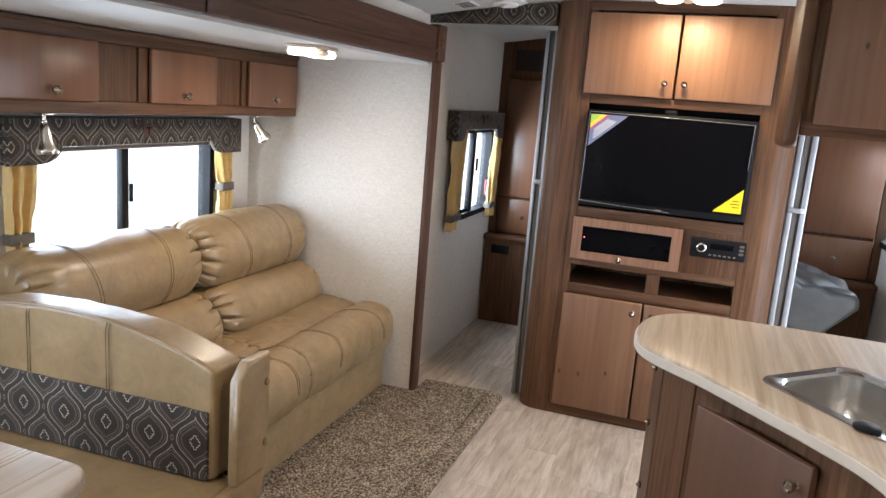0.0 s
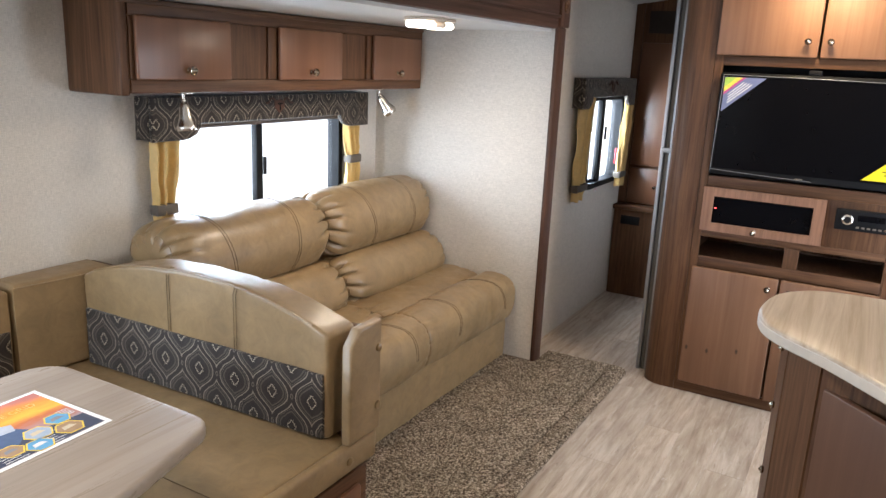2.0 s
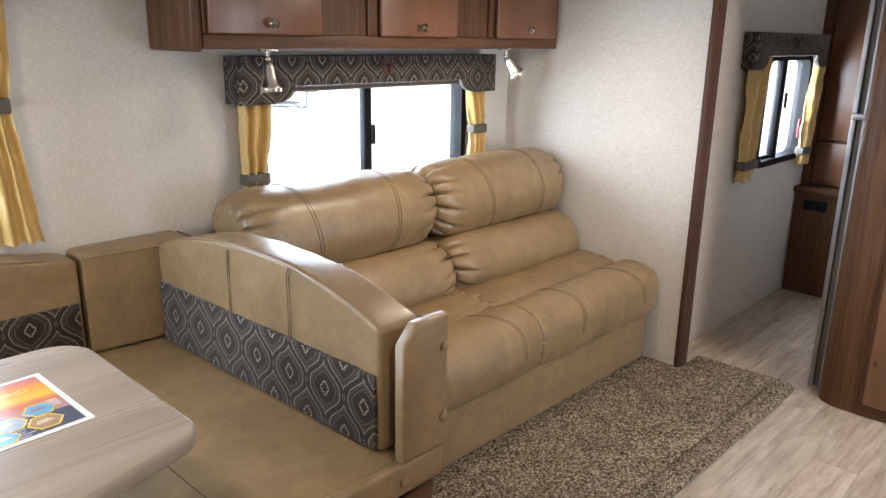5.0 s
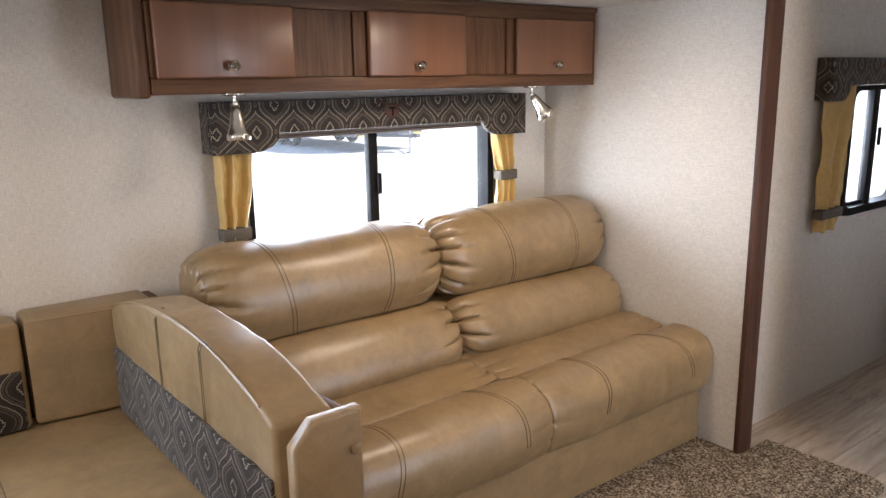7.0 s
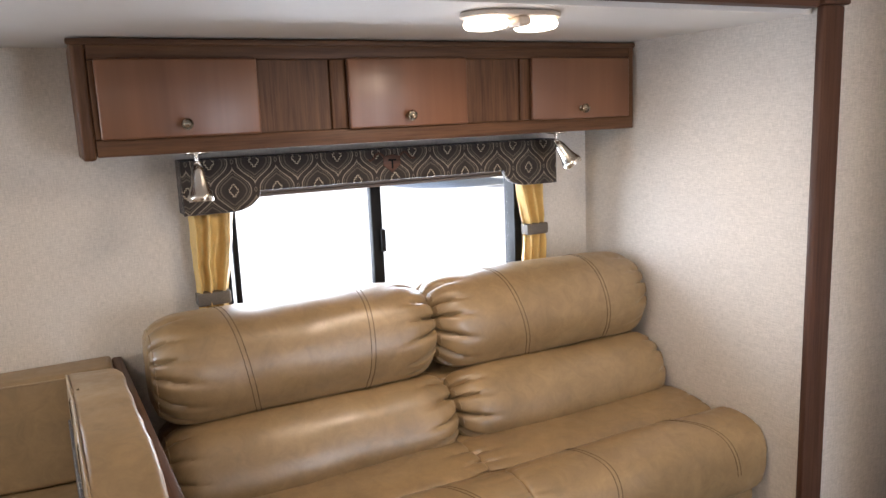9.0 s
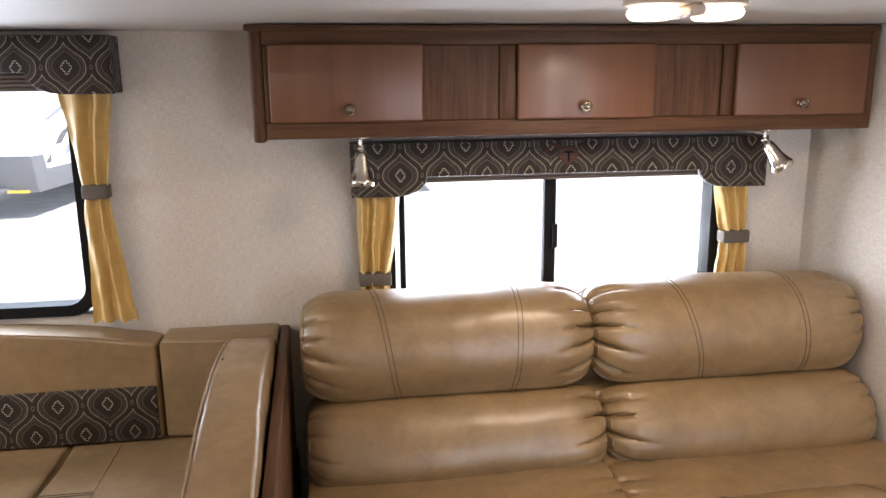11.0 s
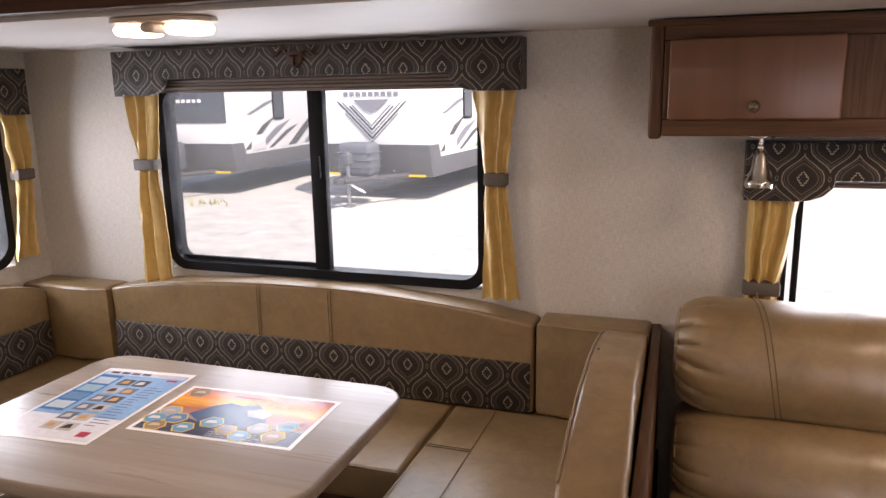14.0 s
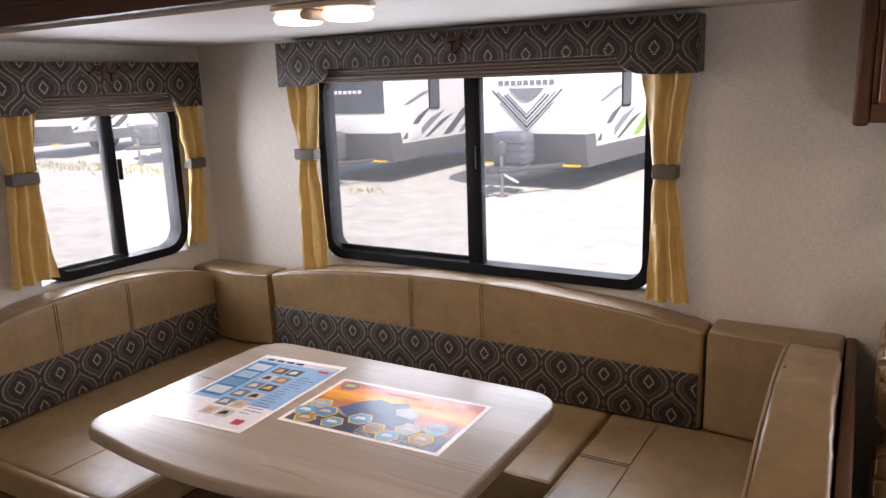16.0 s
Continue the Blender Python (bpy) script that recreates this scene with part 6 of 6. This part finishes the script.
# ---- printed sheets on the table ----
def sheet(corner, u, v, w, h, label):
    """A sheet of paper lying on the table; put() places its print by fractions of its width and height."""
    O, U, V = Vector((*corner, 0)), Vector((*u, 0)).normalized(), Vector((*v, 0)).normalized()
    z0 = 0.7435
    p = thing("printed_sheet", (corner[0], corner[1], z0), label, "paper", "printed sheets")

    def put(name, pts, col, layer=1, rough=0.20, lb="", parent=None):
        q = [O + U * (a * w) + V * (b * h) for a, b in pts]
        z = z0 + 0.0006 + 0.00025 * layer
        if isinstance(col, tuple):
            key = "ink_%02x%02x%02x" % tuple(int(c * 255) for c in col)
            col = bpy.data.materials.get(key) or plain(key, col, rough, var=0.10, scale=60)
        return part(name, prism([(a.x, a.y) for a in q], "z", z, z + 0.0002), col, parent or p, lb)

    part("paper", prism([(a.x, a.y) for a in (O, O + U * w, O + U * w + V * h, O + V * h)], "z", z0, z0 + 0.0006), M_PAPER, p)
    return p, put


def rect(a0, a1, b0, b1):
    return [(a0, b0), (a1, b0), (a1, b1), (a0, b1)]


def sunset_mat():
    m, nt, b = nodes_of("sunset_print", 0.20)
    sp = nt.nodes.new("ShaderNodeSeparateXYZ")
    tc = nt.nodes.new("ShaderNodeTexCoord")
    nt.links.new(tc.outputs["Object"], sp.inputs[0])
    t = mth(nt, "ADD", mth(nt, "DIVIDE", mth(nt, "ADD", sp.outputs[1], 1.09), 0.27), mth(nt, "MULTIPLY", mth(nt, "SUBTRACT", noise_tex(nt, coords(nt, (9, 34, 9)), 1.0, 4), 0.5), 0.35))
    nt.links.new(ramp(nt, t, [(0.05, (0.22, 0.20, 0.22)), (0.35, (0.30, 0.26, 0.30)), (0.52, (0.45, 0.14, 0.06)), (0.66, (0.85, 0.42, 0.06)), (0.78, (0.80, 0.26, 0.05)), (0.95, (0.42, 0.16, 0.14))]), b.inputs["Base Color"])
    return m


p1, put = sheet((-2.928, -1.099), (0.433, 0.020), (-0.008, 0.262), 0.432, 0.268, "printed sheet with an orange sunset and hexagon photographs")
put("picture", rect(0.025, 0.975, 0.04, 0.96), sunset_mat(), 1)
put("mountain", [(0.22, 0.42), (0.30, 0.62), (0.38, 0.72), (0.47, 0.68), (0.56, 0.74), (0.66, 0.58), (0.72, 0.40), (0.60, 0.24), (0.36, 0.26)], (0.07, 0.11, 0.20), 2)
put("snow", [(0.53, 0.60), (0.60, 0.66), (0.70, 0.58), (0.68, 0.47), (0.57, 0.49)], (0.40, 0.44, 0.52), 3)
put("lake", [(0.03, 0.05), (0.97, 0.05), (0.97, 0.30), (0.62, 0.34), (0.42, 0.24), (0.2, 0.36), (0.03, 0.40)], (0.055, 0.065, 0.10), 1.5)
gold = (0.72, 0.52, 0.08)
hexr = random.Random(3)
for i, (a, b, r) in enumerate(((0.10, 0.42, 0.075), (0.07, 0.26, 0.075), (0.19, 0.30, 0.075), (0.13, 0.13, 0.07), (0.30, 0.15, 0.07), (0.42, 0.30, 0.075), (0.55, 0.20, 0.065), (0.66, 0.12, 0.07), (0.72, 0.29, 0.075), (0.84, 0.18, 0.075), (0.86, 0.38, 0.07), (0.11, 0.86, 0.075))):
    hx = lambda s: [(a + r * s * math.cos(radians(60 * k)), b + r * s * 1.55 * math.sin(radians(60 * k))) for k in range(6)]
    fr = put("hexagon", hx(1.0), gold if i < 11 else (0.45, 0.30, 0.30), 4)
    put("photograph", hx(0.88), hexr.choice(((0.06, 0.07, 0.10), (0.30, 0.36, 0.44), (0.10, 0.22, 0.40), (0.30, 0.20, 0.12), (0.12, 0.30, 0.48))), 5, parent=fr)
    put("photo_detail", [(a - r * 0.5, b - r * 0.3), (a + r * 0.5, b - r * 0.1), (a + r * 0.2, b + r * 0.5), (a - r * 0.4, b + r * 0.4)], hexr.choice(((0.6, 0.6, 0.58), (0.2, 0.2, 0.22), (0.5, 0.42, 0.3))), 6, parent=fr)
for i in range(5):
    put("print_line", rect(0.89, 0.955, 0.47 - 0.025 * i, 0.478 - 0.025 * i), (0.7, 0.7, 0.72), 4)
for i in range(14):
    put("print_line", rect(0.47 + 0.2 * (i % 2), 0.55 + 0.2 * (i % 2) + 0.04 * hexr.random(), 0.06 + 0.034 * (i // 2), 0.066 + 0.034 * (i // 2)), (0.66, 0.66, 0.68), 4)
put("print_line", rect(0.36, 0.60, 0.855, 0.872), (0.35, 0.12, 0.05), 4)
lettering("OFF THE GRID", 0.026, Matrix.Translation((-2.715, -0.895, 0.7454)) @ Matrix.Rotation(math.atan2(0.020, 0.433), 4, "Z"), plain("ink_lettering", (0.62, 0.42, 0.10), 0.4), p1)

p2, put = sheet((-3.23, -1.216), (0.279, 0.022), (-0.025, 0.43), 0.278, 0.43, "printed sheet with blue photographs and product pictures")
put("picture", rect(0.03, 0.97, 0.30, 0.95), (0.20, 0.38, 0.62), 1)
put("pale_area", rect(0.03, 0.97, 0.03, 0.298), (0.66, 0.67, 0.72), 1)
put("title_band", rect(0.05, 0.95, 0.90, 0.955), (0.50, 0.52, 0.60), 2)
for i in range(4):
    put("title_bar", rect(0.10 + 0.12 * i, 0.19 + 0.12 * i, 0.915, 0.945), (0.03, 0.05, 0.12), 3)
put("side_column", rect(0.05, 0.30, 0.34, 0.885), (0.05, 0.16, 0.36), 2)
for i in range(4):
    put("photograph", rect(0.07, 0.28, 0.37 + 0.125 * i, 0.47 + 0.125 * i), ((0.45, 0.55, 0.62), (0.12, 0.25, 0.42), (0.25, 0.42, 0.5), (0.4, 0.5, 0.62))[i], 3)
pr = random.Random(11)
for r_ in range(6):
    for c_ in range(2):
        a, b = 0.36 + 0.17 * c_, 0.12 + 0.125 * r_
        q = put("product_photo", rect(a, a + 0.145, b, b + 0.095), pr.choice(((0.05, 0.05, 0.06), (0.16, 0.16, 0.18), (0.34, 0.15, 0.07), (0.45, 0.42, 0.40))), 3)
        put("photo_detail", [(a + 0.02, b + 0.02), (a + 0.11, b + 0.03), (a + 0.09, b + 0.075), (a + 0.04, b + 0.07)], pr.choice(((0.5, 0.5, 0.52), (0.02, 0.02, 0.02), (0.55, 0.3, 0.12))), 4, parent=q)
for i in range(16):
    put("print_line", rect(0.72, 0.72 + 0.1 + 0.11 * pr.random(), 0.20 + 0.036 * i, 0.208 + 0.036 * i), (0.12, 0.16, 0.30), 3)
put("red_emblem", rect(0.79, 0.89, 0.07, 0.13), (0.42, 0.06, 0.09), 3)
put("red_emblem", rect(0.80, 0.92, 0.855, 0.88), (0.42, 0.06, 0.12), 3)

# ---- vinyl planks of the floor ----
floor_top = tagged(new("floor"), "pale grey-brown wood-look vinyl plank floor", "floor", kind="structure")
PW, PL = 0.152, 1.22
cut = {}


def plank_mesh(length):
    key = round(length, 3)
    if key not in cut:
        cut[key] = bpy.data.meshes.new("plank")
        one = box(0.0003, length - 0.0003, 0.0003, PW - 0.0003, -0.0039, 0.0, 0.0005, 1)
        one.to_mesh(cut[key])
        one.free()
        cut[key].materials.append(M_PLANK)
    return cut[key]


row, y = 0, YB
while y < YH - 0.02:
    x = XBACK - (0.0, 0.43, 0.86, 0.25, 0.68)[row % 5]
    while x < XEND - 0.05:
        a, b = max(x, XBACK), min(x + PL, XEND)
        ob = new("plank", plank_mesh(b - a))
        ob.parent, ob.location = floor_top, (a, y, 0)
        ob.scale.y = min(1.0, (YH + 0.01 - y) / PW)
        x += PL
    y += PW
    row += 1
